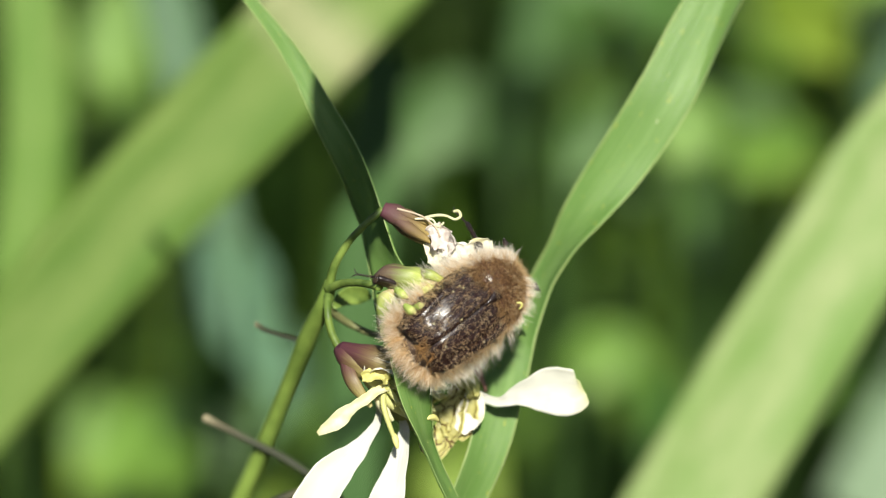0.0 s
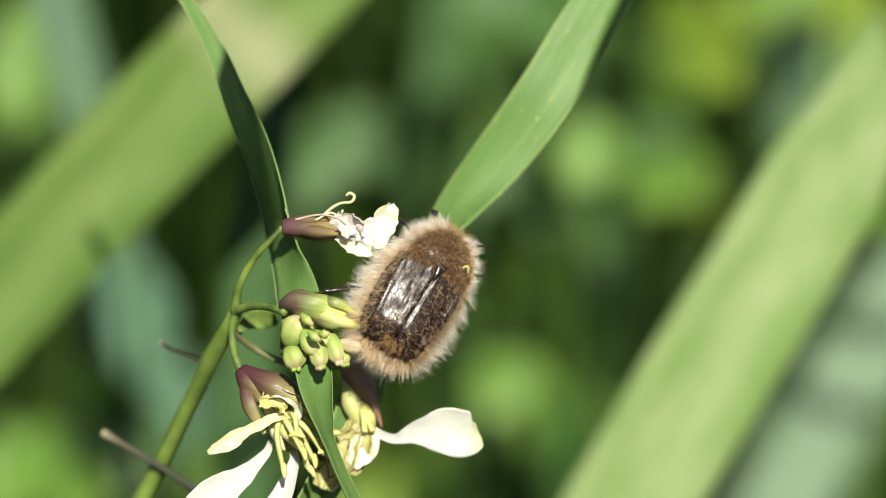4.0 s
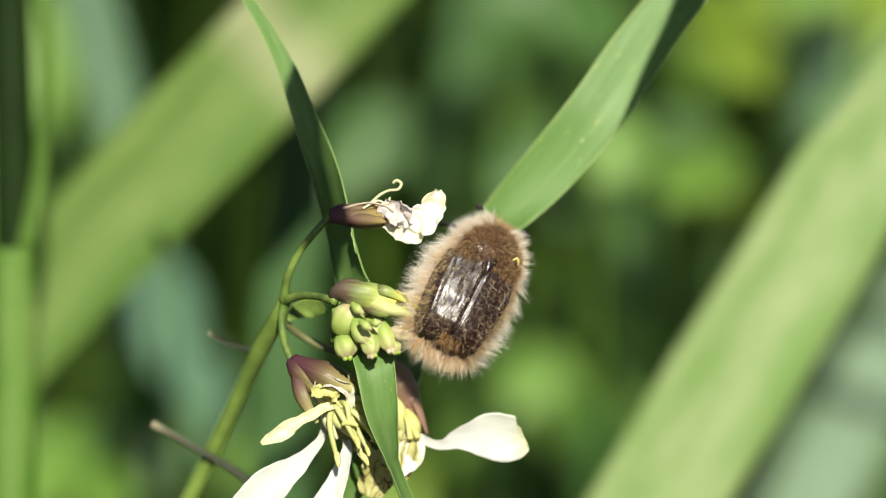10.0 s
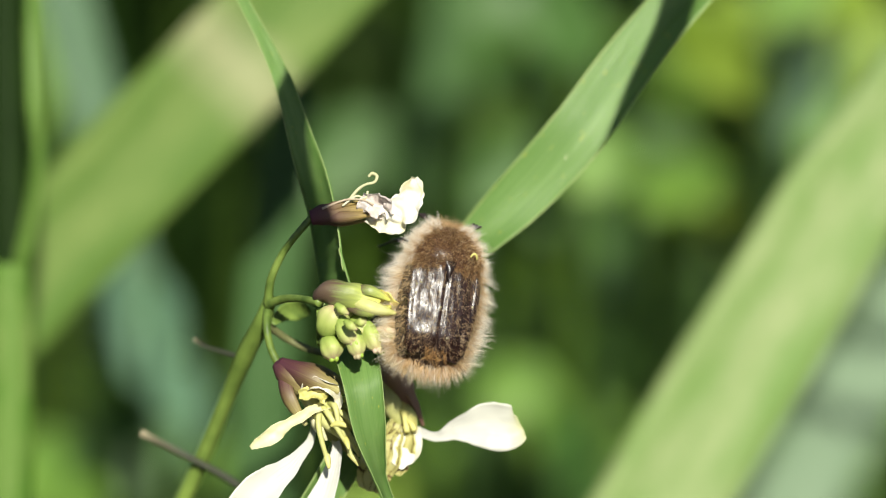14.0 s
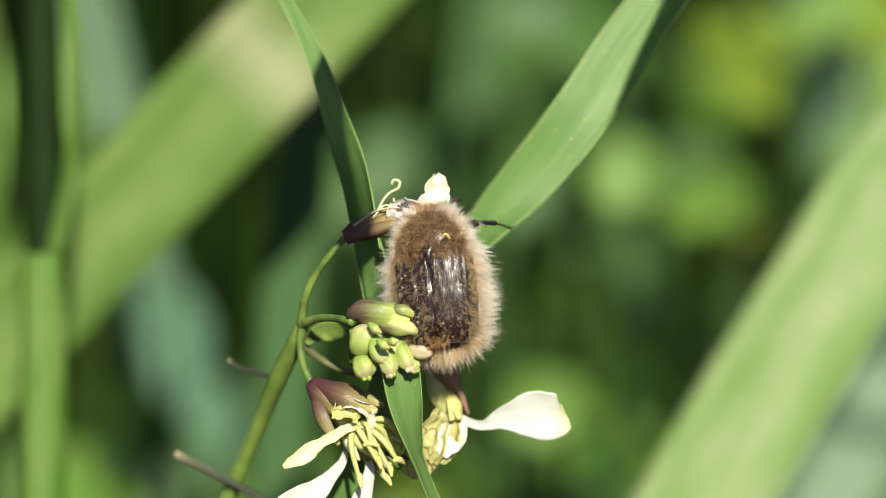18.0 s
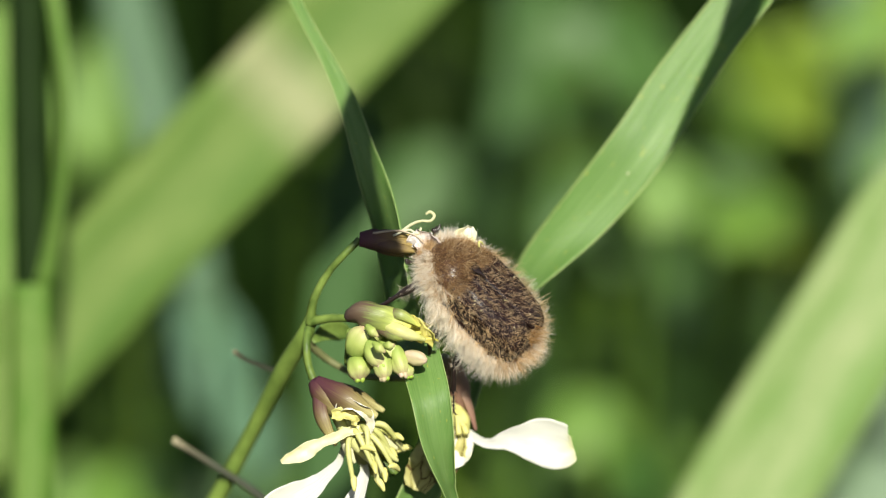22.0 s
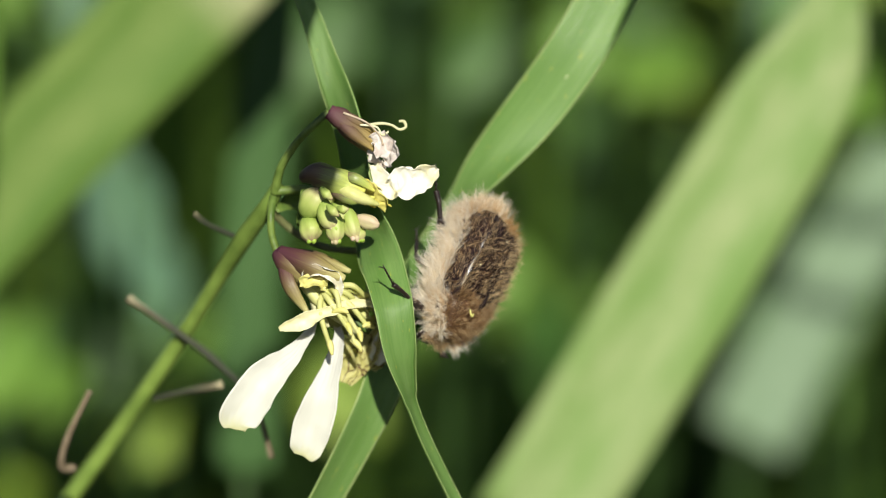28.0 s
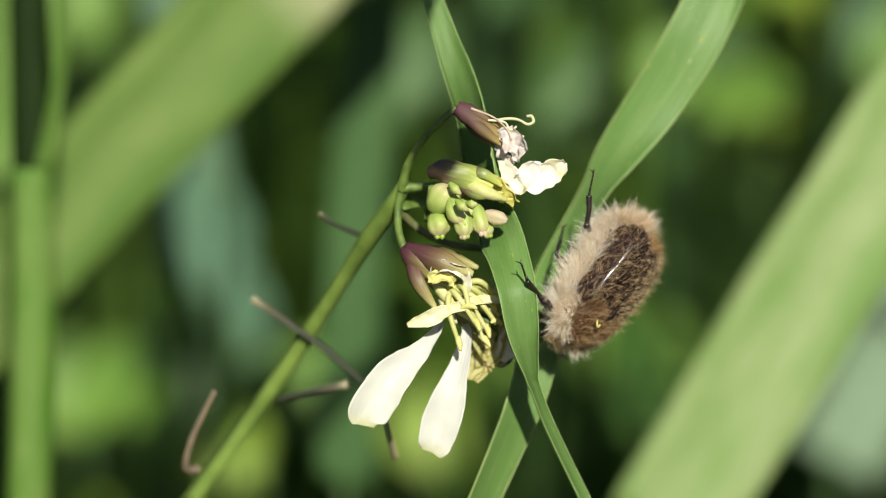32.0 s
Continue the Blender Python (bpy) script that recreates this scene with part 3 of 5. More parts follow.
leaf_rng = random.Random(77)
for u0, u1, v0, v1, count, kinds in ((1230, 1600, -40, 330, 16, (1, 2, 2)), (1250, 1600, 330, 900, 8, (0, 1)), (860, 1240, 560, 900, 10, (0, 0, 1)), (850, 1230, -40, 560, 9, (0,)), (60, 330, 720, 920, 7, (1, 1, 2)), (0, 320, 900, 1120, 8, (1, 2)), (-60, 160, 0, 420, 4, (0, 1))):
    for k in range(count):
        kind = leaf_rng.choice(kinds)
        back_leaf(leaf_rng.uniform(u0, u1), leaf_rng.uniform(v0, v1), leaf_rng.uniform(185, 320), leaf_rng.uniform(9, 20), leaf_rng.uniform(6, 11), leaf_rng.uniform(-75, 75), (LEAF_GREEN, LEAF_MID, LEAF_YELLOW)[kind],
                  ("deep green oval leaf of a herb, out of focus", "fresh green oval leaf of a herb, out of focus", "yellow-green oval leaf of a herb, out of focus")[kind], leaf_rng.uniform(-45, 45), leaf_rng.uniform(-0.4, 0.6))

culm = thing("grass_culm", S(22, 440, 48), "upright grass stalk, pale sheath, leaf, upper stalk coloured as shade, blurred", "grass stalk")
root_stalk(culm, S(10, 1145, 48), 0.0015, 0.0015)
part("sheath", tube([S(20, 445, 48), S(24, 620, 48), S(20, 900, 48), S(10, 1150, 48)], [0.0019, 0.0021, 0.0021, 0.002], 20, 12), GRASS_BACK, culm, "pale green leaf sheath")
# upper stalk takes the near-black grass colour in place of shade
part("stalk", tube([S(24, 460, 49), S(20, 250, 49), S(14, 0, 49), S(8, -250, 49)], [0.0019, 0.0019, 0.0018, 0.0017], 20, 10), GRASS_SHADED, culm)
part("leaf_blade", ribbon([S(40, 445, 47), S(66, 300, 46), S(76, 130, 46), S(62, -40, 48), S(30, -200, 50)], [0.0016, 0.0018, 0.0018, 0.0016, 0.0012], (30, 55, 60, 40, 20), 0.15, 0.0002, 24, 6), GRASS_BACK, culm)

# ---- the two blades in focus ----
left_pts = [S(u, v, y) for u, v, y in ((582, 410, 1), (586, 430, 1), (606, 520, 0.4), (624, 590, -2.4), (636, 650, -4.6), (648, 730, -4.6), (664, 800, -3.4), (672, 832, -2.8), (700, 900, -1.6), (770, 1040, 0.3), (850, 1200, -2))]
left_blade = grass("grass_leaf", ribbon(left_pts, [w * MM for w in (6.2, 6.2, 4.6, 3.3, 3.3, 3.1, 2.5, 2.1, 1.7, 1.6, 1.6)],
                   (70, 70, 54, 4, -24, -36, -60, -68, -62, -60, -60), 0.08, 0.00014, 90, 10), 10, GRASS_FRONT, S(588, 430, 0), "narrow twisted green grass leaf with fine veins and pale edge", 0.00004)
tip_pts = [S(u, v, y) for u, v, y in ((290, -170, 9), (395, 0, 5), (440, 70, 4), (478, 140, 3), (515, 230, 2), (558, 330, 1), (586, 430, 1), (592, 455, 1))]
tip_shape = ribbon(tip_pts, [w * MM for w in (0.8, 0.9, 1.1, 1.5, 2.2, 4.0, 6.2, 6.2)], (-8, -8, -5, 5, 24, 56, 70, 70), 0.08, 0.00014, 60, 10)
left_tip = part("leaf_tip", tip_shape, GRASS_FRONT, left_blade, "upper length of the leaf, turned over", S(588, 430, 0))
for col in (0, 10):
    part("margin", tube([tip_shape[0][r * 11 + col] for r in range(0, 60, 3)], [0.00004] * 20, 40, 5), MARGIN, left_tip)
right_pts = [S(u, v, y) for u, v, y in ((1410, -290, 12), (1291, -130, 11), (1178, 8, 10), (1107, 105, 9), (1040, 205, 8), (955, 310, 8), (868, 405, 8), (825, 458, 8), (775, 525, 8), (728, 600, 6.2), (690, 690, 4.6), (650, 790, 3.1), (590, 895, 2.7), (480, 1070, 2.6))]
right_blade = grass("grass_leaf", ribbon(right_pts, [w * MM for w in (3.6, 3.8, 4.0, 4.4, 4.6, 4.4, 4.1, 3.8, 3.5, 3.4, 3.4, 3.5, 3.5, 3.5)],
                    (0, 0, 0, 0, 0, 10, 40, 58, 56, 30, -10, -28, -40, -50), 0.06, 0.00014, 110, 16, 0, 0, (0, -1, 0), (0.05, 0.15, 0.28, 0.6, 1.0, 1.5, 2, 2, 2, 2, 2, 2, 2, 2), 0.45), 16, GRASS_FRONT, S(1017, 255, 8),
                    "broad green grass leaf with yellow specks and folded margin")
c = S(1017, 255, 7.75)
part("speck", tube([c, c + Vector((0.0001, -0.00005, 0.0001)), c + Vector((0.0002, 0, 0.00025))], [0.00002, 0.00006, 0.00002], 6, 6), PETAL_CREAM, right_blade, "tiny pale speck")

# grass leaf added outside the view, nearer the sun, to shade the folded margin
toward = (STAGE.to_3x3().inverted() @ SUN_WAY).normalized()
edge = [S(u, v, 8.5) + toward * 0.068 for u, v in ((1255, -200), (1205, -70), (1180, 10), (1130, 120), (1082, 240), (1036, 330), (1010, 420))]
out = (edge[2] - edge[4]).cross(toward).normalized()
out = out if out.x > 0 else -out
mid = [p + out * w for p, w in zip(edge, (0.0014, 0.0013, 0.0012, 0.0010, 0.0008, 0.0006, 0.0004))]
shade_leaf = grass("grass_leaf", ribbon(mid, [0.0028, 0.0026, 0.0024, 0.002, 0.0016, 0.0012, 0.0008], (0,), 0.05, 0.00014, 50, 8, 0, 0, tuple(toward)), 8, GRASS_FRONT, mid[3], "unseen upright grass leaf added nearer the sun to shade another", rooted=False)
foot = ground_under(mid[0], 0.14)
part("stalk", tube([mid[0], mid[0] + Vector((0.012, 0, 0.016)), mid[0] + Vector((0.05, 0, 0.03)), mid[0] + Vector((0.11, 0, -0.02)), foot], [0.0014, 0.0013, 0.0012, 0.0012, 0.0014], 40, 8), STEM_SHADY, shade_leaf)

# a broader one added above the view, shading narrow leaf and bent flower stalk
over = [S(u, v, 0) + toward * 0.085 for u, v in ((562, 488), (556, 466), (546, 425), (530, 340), (514, 250), (514, 150), (564, 40), (700, -90), (900, -190), (1100, -280), (1200, -430))]
over_leaf = grass("grass_leaf", ribbon(over, [w * MM for w in (0.4, 2.2, 3.6, 3.4, 3.2, 3.0, 2.8, 2.6, 2.4, 2.0, 1.6)], (0,), 0.05, 0.00014, 60, 8, 0, 0, tuple(toward)), 8, GRASS_FRONT, over[4], "unseen drooping grass leaf added nearer the sun to shade others", rooted=False)
foot = ground_under(over[10], 0.14)
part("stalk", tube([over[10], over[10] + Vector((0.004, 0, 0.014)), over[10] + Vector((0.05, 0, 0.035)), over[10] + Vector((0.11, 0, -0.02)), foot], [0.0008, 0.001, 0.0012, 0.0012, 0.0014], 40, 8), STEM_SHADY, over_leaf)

# ---- the flowering stem ----
FOOT = S(485, 668, 0)
plant = thing("flowering_stem", FOOT, "green stem with white flowers, purple calyces and green buds", "wild flower")


def leant(u, v):
    """A plan point noted while the stem leaned 6.5 degrees, put back upright."""
    a, x, y = radians(6.5), u - 562, v - 475
    return x * math.cos(a) + y * math.sin(a) + 485, -x * math.sin(a) + y * math.cos(a) + 668


part("stem", tube([S(476, 543, 1), S(462, 580, 2), S(430, 640, 5), S(396, 715, 8.5), S(358, 800, 12), S(315, 890, 15), S(235, 1040, 19), S(110, 1260, 23)], [r * MM for r in (0.5, 0.68, 0.74, 0.68, 0.68, 0.7, 0.74, 0.78)], 50, 12, 1, 0.05), STEM_GREEN, plant)
NODE = S(472, 560, 1)
upper_pedicel = part("pedicel", tube([S(472, 560, 1), S(477, 515, 0), S(498, 470, -1), S(524, 436, -2), S(552, 406, -2)], [r * MM for r in (0.42, 0.34, 0.3, 0.28, 0.3)], 28, 10), PEDICEL_GREEN, plant)
cluster = [part("pedicel", tube([S(470, 556, 1), S(500, 547, -1), S(530, 548, -3.4), S(562, 556, -5.6)], [r * MM for r in (0.4, 0.34, 0.3, 0.34)], 20, 10), PEDICEL_GREEN, plant)]
part("pedicel", tube([S(470, 565, 1), S(468, 600, 0), S(474, 635, 0), S(487, 664, 0)], [r * MM for r in (0.36, 0.32, 0.3, 0.34)], 20, 10), PEDICEL_GREEN, plant)
part("pedicel", tube([S(462, 585, 2), S(510, 622, 4), S(570, 645, 3), S(660, 646, 3)], [r * MM for r in (0.36, 0.3, 0.28, 0.3)], 20, 10), TWIG_GREEN, plant)
root_stalk(plant, S(112, 1256, 23), 0.00075, 0.0012, STEM_GREEN, -0.03)
part("bract", ribbon([S(478, 590, 2), S(500, 572, 3), S(525, 568, 4), S(545, 575, 5)], [0.0004, 0.0014, 0.0015, 0.0003], (0,), 0.2, 0.00012, 14, 6), PEDICEL_GREEN, plant, "small pale green bract")

# dry side stalks where fruits have fallen
for name, pts, rad, mat in (
    ("dry_stalk", [((430, 650), 6), (leant(446, 422), 8), (leant(425, 404), 9)], (0.24, 0.19, 0.2), TWIG_TIPPED),
    ("dry_stalk", [(leant(500, 705), 12), (leant(440, 650), 12), (leant(370, 598), 12), (leant(308, 553), 13)], (0.26, 0.32, 0.27, 0.33), TWIG_TIPPED),
    ("dry_stalk", [(leant(350, 733), 12), (leant(400, 720), 11), (leant(470, 708), 10)], (0.3, 0.3, 0.36), TWIG_TIPPED),
    ("dry_stalk", [(leant(205, 855), 12), (leant(183, 848), 11), (leant(196, 795), 10), (leant(235, 716), 9)], (0.4, 0.34, 0.26, 0.24), TWIG_BROWN),
    ("dry_stalk", [(leant(515, 705), 9), (leant(535, 760), 10), (leant(555, 838), 11)], (0.22, 0.2, 0.24), TWIG_BROWN),
):
    part(name, tube([S(p[0], p[1], y) for p, y in pts], [r * MM for r in rad], 30, 8, 1, 0.12, len(pts)), mat, plant)


def sepal_shell(p0, p1, wide, bulge, seed, turn=0, lift=0.0):
    d = p1 - p0
    mid = p0 + d * 0.5 + Vector((0, -bulge * math.cos(radians(turn)), 0)) + Vector((d.z, 0, -d.x)).normalized() * (lift + bulge * math.sin(radians(turn)))
    return ribbon([p0, mid, p1], [0.5 * wide, wide, 0.25 * wide], (turn,), -0.35, 0.00012, 18, 8, 0.02, seed)


# the withered upper flower
UP = S(552, 406, -2)
up_end = S(654, 404, -2)
withered = part("withered_flower", join(tube([UP, S(578, 404, -2), S(615, 403, -2), up_end], [0.0006, 0.00082, 0.0007, 0.0004], 20, 12, 1, 0.08),
                                        sepal_shell(UP, S(662, 414, -2.6), 0.0010, 0.0006, 3, 15), sepal_shell(UP, S(640, 388, -2.2), 0.0009, 0.0006, 4, -40),
                                        sepal_shell(UP, S(650, 424, -1.4), 0.0008, 0.0004, 5, 70)), CALYX_OLD, plant, "purple-brown withered calyx", UP)
part("petal", ribbon([S(640, 404, -2.4), S(656, 394, -3), S(678, 400, -3.2), S(694, 420, -2.8)], [0.0006, 0.0014, 0.0016, 0.0007], (20, -20, 30, 10), 0.35, 0.0001, 40, 20, 0.12, 11, (0, -1, 0), None, 0, 0.00038, 0.0007), PETAL_WITHERED, withered, "crumpled pinkish white petal")
loose = part("petal", ribbon([S(650, 420, -2), S(690, 436, -2.6), S(722, 406, -3), S(752, 366, -2.6)], [0.0007, 0.0017, 0.0023, 0.0010], (-20, 15, -15, 30), 0.25, 0.0001, 44, 22, 0.1, 12, (0, -1, 0), None, 0, 0.00040, 0.0009), PETAL_FADED, withered, "crumpled white petal with a yellowish rim")
part("petal", ribbon([S(648, 410, -1.8), S(666, 424, -2.2), S(690, 428, -2.2)], [0.0005, 0.0009, 0.0004], (30, 50, 40), 0.3, 0.0001, 24, 12, 0.1, 13, (0, -1, 0), None, 0, 0.0003, 0.0007), PETAL_WITHERED, withered)
part("filament", tube([S(574, 392, -2.6), S(604, 384, -2.8), S(626, 382, -3), S(652, 388, -3), S(664, 398, -3)], [0.00011, 0.00009, 0.00008, 0.00008, 0.0001], 16, 6), FILAMENT_DRY, withered, "dry pale filament")
part("filament", tube([S(610, 392, -2.8), S(636, 378, -2.9), S(652, 384, -3), S(658, 372, -3)], [0.0001, 0.00009, 0.00009, 0.0001], 16, 6), PETAL_CREAM, withered, "dry pale filament")
part("style", tube([S(622, 384, -2.2), S(640, 368, -2.4), S(656, 360, -2.6), S(672, 358, -2.7), S(678, 348, -2.7), S(670, 342, -2.6), S(663, 347, -2.5)], [0.0001, 0.00012, 0.0001, 0.00011, 0.00012, 0.00012, 0.0001], 28, 8), PETAL_CREAM, withered, "dry pale style with a curled tip")

# the opening bud and the cluster of green buds
bud_foot = S(556, 545, -5)
opening = part("opening_bud", tube([bud_foot, S(580, 538, -5.6), S(612, 544, -5.9), S(640, 552, -5.9), S(668, 562, -5.9)], [0.0005, 0.001, 0.00108, 0.0009, 0.0005], 26, 14, 1, 0.10, 3), BUD_MOTTLED, plant, "half-open yellow-green bud, brown at its foot", bud_foot)
for a, b, w, tn, sd in (((600, 548), (696, 580), 0.0012, 10, 1), ((598, 560), (688, 568), 0.0011, 55, 2), ((610, 535), (686, 556), 0.0010, -40, 3)):
    part("sepal", sepal_shell(S(*a, -5.9), S(*b, -6.1), w, 0.0008, sd, tn), BUD_MOTTLED if sd > 1 else YELLOW_SEPAL, opening)
part("petal", ribbon([S(640, 556, -5.5), S(676, 562, -5.7), S(712, 582, -5.5)], [0.0008, 0.0016, 0.0009], (20, 0, 40), 0.25, 0.0001, 30, 16, 0.12, 5, (0, -1, 0), None, 0, 0.00036, 0.0008), PETAL_YELLOW, opening, "yellow petal tip unrolling")
part("petal", ribbon([S(644, 548, -5.1), S(672, 548, -5.1), S(700, 562, -4.9)], [0.0007, 0.0012, 0.0008], (-20, 20, 0), 0.25, 0.0001, 30, 16, 0.12, 6, (0, -1, 0), None, 0, 0.00034, 0.0008), PETAL_YELLOW, opening, "yellow petal tip unrolling")
cluster.append(opening)


def bud_shape(c, d, wide, seed):
    """A bud wrapped in four sepals with grooves between them, slightly bent and uneven."""
    verts, faces, uv = [], [], []
    rg = random.Random(seed)
    e = d.cross(Vector((0.3, 1, 0.2))).normalized()
    f = d.cross(e).normalized()
    turn, squash, bend = rg.uniform(0, 1.5), rg.uniform(0.8, 1.0), e * wide * rg.uniform(-0.25, 0.25)
    n, k = 14, 28
    for i in range(n + 1):
        q = i / n
        r = wide * (0.22 + 0.78 * math.sin(math.pi * min(1, q * 0.86 + 0.06)) ** 0.7) * (1 - 0.42 * max(0, q - 0.8) / 0.2)
        for j in range(k):
            a = 2 * math.pi * j / k
            g = 1 - 0.16 * abs(math.cos(2 * (a - turn))) ** 10 * min(1, 0.25 + q)
            g *= 1 + 0.06 * noise.noise(Vector((math.cos(a) * 2 + seed, math.sin(a) * 2, q * 4)))
            verts.append(c + d * (2 * q - 1) + bend * math.sin(math.pi * q) + (e * math.cos(a) + f * squash * math.sin(a)) * r * g)
            uv.append((j / k, q))
    for i in range(n):
        for j in range(k):
            a, b = i * k + j, i * k + (j + 1) % k
            faces.append((a, a + k, b + k, b))
    faces.append(tuple(range(k)))
    faces.append(tuple(range(n * k, n * k + k))[::-1])
    return verts, faces, uv


rng = random.Random(12)
CLUSTER = S(600, 600, -5)
for k, (u, v, y, long, wide, lean) in enumerate(((580, 588, -6, 2.7, 1.15, 25), (578, 637, -6, 2.0, 0.94, 165), (610, 608, -7, 2.5, 0.8, 150), (624, 630, -7, 2.3, 0.76, 172), (650, 618, -6, 2.7, 0.74, 158),
                                                 (606, 578, -5, 2.0, 0.9, 60), (634, 600, -5.5, 2.1, 0.8, 140), (664, 634, -5.4, 1.5, 0.62, 150), (594, 615, -5, 1.9, 0.9, 100))):
    c = S(u, v, y + 0.4)
    a = radians(lean)
    d = Vector((math.sin(a), -0.3, math.cos(a))).normalized() * long * MM * 0.5
    bud = part("bud", bud_shape(c, d, wide * MM, k), BUD_SKIN, plant, "small green flower bud")
    stalk = part("bud_stalk", tube([c - d * 0.95, c - d * 1.5 + Vector((-0.0002, 0.001, 0)), S(560, 570, -5)], [0.00028, 0.00022, 0.00022], 8, 6), PEDICEL_GREEN, plant)
    cluster += [bud, stalk]
    for q in range(4):
        b = 1.57 * q + k
        side = Vector((math.cos(b), math.sin(b) * 0.9, 0.3 * math.sin(b + 1))) * wide * MM * 0.28
        part("bud_tip", tube([c + d * 0.8 + side, c + d * 1.0 + side * 0.9, c + d * rng.uniform(1.05, 1.2) + side * 0.8], [0.00022, 0.00022, 0.00006], 6, 6), BUD_PINK if q < 2 else BUD_GREEN, bud)
for u0, v0, u1, v1, y in ((604, 590, 626, 606, -8.2), (622, 594, 642, 592, -8.0), (590, 560, 612, 578, -7.2)):
    cluster.append(part("bract", sepal_shell(S(u0, v0, y), S(u1, v1, y - 0.4), 0.0008, 0.0003, u0, 20), BUD_SKIN, plant, "narrow yellow-green bract between buds"))
pink = S(680, 612, -5.6)
cluster.append(part("bud", bud_shape(pink, Vector((0.0009, -0.0003, -0.0002)), 0.00062, 31), BUD_PINK, plant, "pinkish green bud at the end of the cluster"))

# the open lower flower
LOW = S(486, 660, -1)
flower = part("open_flower", tube([LOW, S(500, 676, -1.4), S(524, 698, -1.8), S(550, 722, -1.8)], [0.0006, 0.00105, 0.00105, 0.0006], 18, 12, 1, 0.04), CALYX, plant, "purple calyx fading to olive", LOW)
for a, b, w, bu, tn, sd in (((486, 660, -1.6), (600, 716, -3.2), 0.0021, 0.0010, 4, 31), ((488, 664, -1.4), (530, 772, -2.6), 0.0015, 0.0008, 40, 32), ((490, 662, -1.2), (612, 704, -1.4), 0.0015, 0.0007, -35, 33),
                            ((520, 705, -2), (642, 792, -1.2), 0.0012, 0.0006, 5, 34), ((514, 706, -2), (606, 806, -1.6), 0.0011, 0.0006, 25, 35)):
    part("sepal", sepal_shell(S(*a), S(*b), w, bu, sd, tn), CALYX if sd < 34 else YELLOW_SEPAL, flower)
part("petal", ribbon([S(524, 716, -2.4), S(540, 700, -3.4), S(566, 700, -3.6), S(584, 714, -3.4), S(588, 740, -2.8), S(574, 756, -2.4)], [0.0004, 0.0008, 0.0008, 0.0008, 0.0006, 0.0003], (30, -30, 25, -20, 10, 0), 0.5, 0.0001, 52, 18, 0.08, 41, (0, -1, 0), None, 0, 0.00018, 0.0009), PETAL_FADED, flower, "curled yellowish cream petal")
part("petal", ribbon([S(520, 718, -3), S(544, 716, -3.4), S(570, 728, -3.2)], [0.0006, 0.0012, 0.0006], (10, -30, 20), 0.3, 0.0001, 30, 14, 0.1, 47, (0, -1, 0), None, 0, 0.0003, 0.0008), STAMEN_YELLOW, flower, "folded yellowish petal")
ARM = S(590, 738, -1.6)
narrow = part("petal", ribbon([ARM, S(556, 742, -2.8), S(505, 766, -3.4), S(466, 790, -3.2), S(430, 808, -2.8)], [0.0006, 0.0008, 0.0008, 0.0013, 0.0003], (40, 30, 20, 0, 10), 0.3, 0.0001, 46, 18, 0.05, 42, (0, -1, 0), None, 0, 0.00013, 0.001), PETAL_BUTTER, flower, "narrow folded cream petal", ARM)
part("petal", ribbon([S(545, 770, 0), S(534, 806, -1), S(490, 850, -2), S(440, 890, -3), S(396, 948, -3.4), S(388, 970, -3.2)], [0.0005, 0.0007, 0.0017, 0.0031, 0.0032, 0.0016], (25, 15, 5, 0, -5, -5), 0.14, 0.0001, 44, 16, 0.03, 43, (0, -1, 0), None, 0, 0.00012, 0.0016), PETAL_WHITE, flower, "white petal, cream towards its tip")
part("petal", ribbon([S(580, 790, 0), S(583, 822, -0.6), S(565, 880, -1.6), S(535, 950, -2.2), S(512, 1008, -2.2), S(503, 1026, -2)], [0.0005, 0.0008, 0.0017, 0.0029, 0.0028, 0.0014], (0, 10, 12, 5, 0, 0), 0.14, 0.0001, 44, 16, 0.03, 44, (0, -1, 0), None, 0, 0.00012, 0.0016), PETAL_WHITE, flower, "white petal, cream towards its tip")
for k, (u, v, y, bend) in enumerate(((612, 836, -2.6, 0.3), (636, 806, -2.6, 0.3), (600, 806, -3.2, -0.2), (628, 778, -1, 0.4), (566, 836, -3.2, -0.5), (652, 772, 0, 0.3), (588, 776, -3.4, 0.2), (620, 818, -2, -0.3), (636, 752, -1.4, 0.2))):
    a, b = S(546 + 4 * k, 732, -1.8), S(u, v, y)
    mid = (a + b) / 2 + Vector((bend * MM, -0.0006, 0.0006))
    st = part("stamen", tube([a, mid, b], [0.00024, 0.00024, 0.00017], 14, 8), YELLOW_SEPAL, flower)
    d = Vector((rng.uniform(-0.4, 0.9), -0.2, rng.uniform(-0.6, 0.2))).normalized() * 0.00065
    part("anther", tube([b - d, b - d * 0.3 + Vector((0, 0, 0.0002)), b + d * 0.4 + Vector((0, 0, 0.0002)), b + d], [0.00012, 0.00025, 0.00025, 0.0001], 10, 8), STAMEN_YELLOW, st)
for k, (a, b, w, y, mt) in enumerate((((540, 726), (600, 800), 0.0011, -1.0, YELLOW_SEPAL), ((556, 728), (640, 770), 0.0010, -0.6, PETAL_CREAM), ((560, 740), (626, 826), 0.0012, 0.2, PETAL_CREAM), ((538, 736), (566, 800), 0.0009, -1.4, PETAL_CREAM), ((545, 726), (636, 800), 0.0019, 0.6, SEPAL_OLIVE), ((552, 722), (650, 766), 0.0017, 0.8, SEPAL_OLIVE), ((540, 732), (604, 822), 0.0017, 0.5, SEPAL_OLIVE))):
    part("sepal", sepal_shell(S(*a, y), S(*b, y - 0.4), w, 0.0005, 60 + k, 15 * k - 20), mt, flower, "long pale limp sepal")
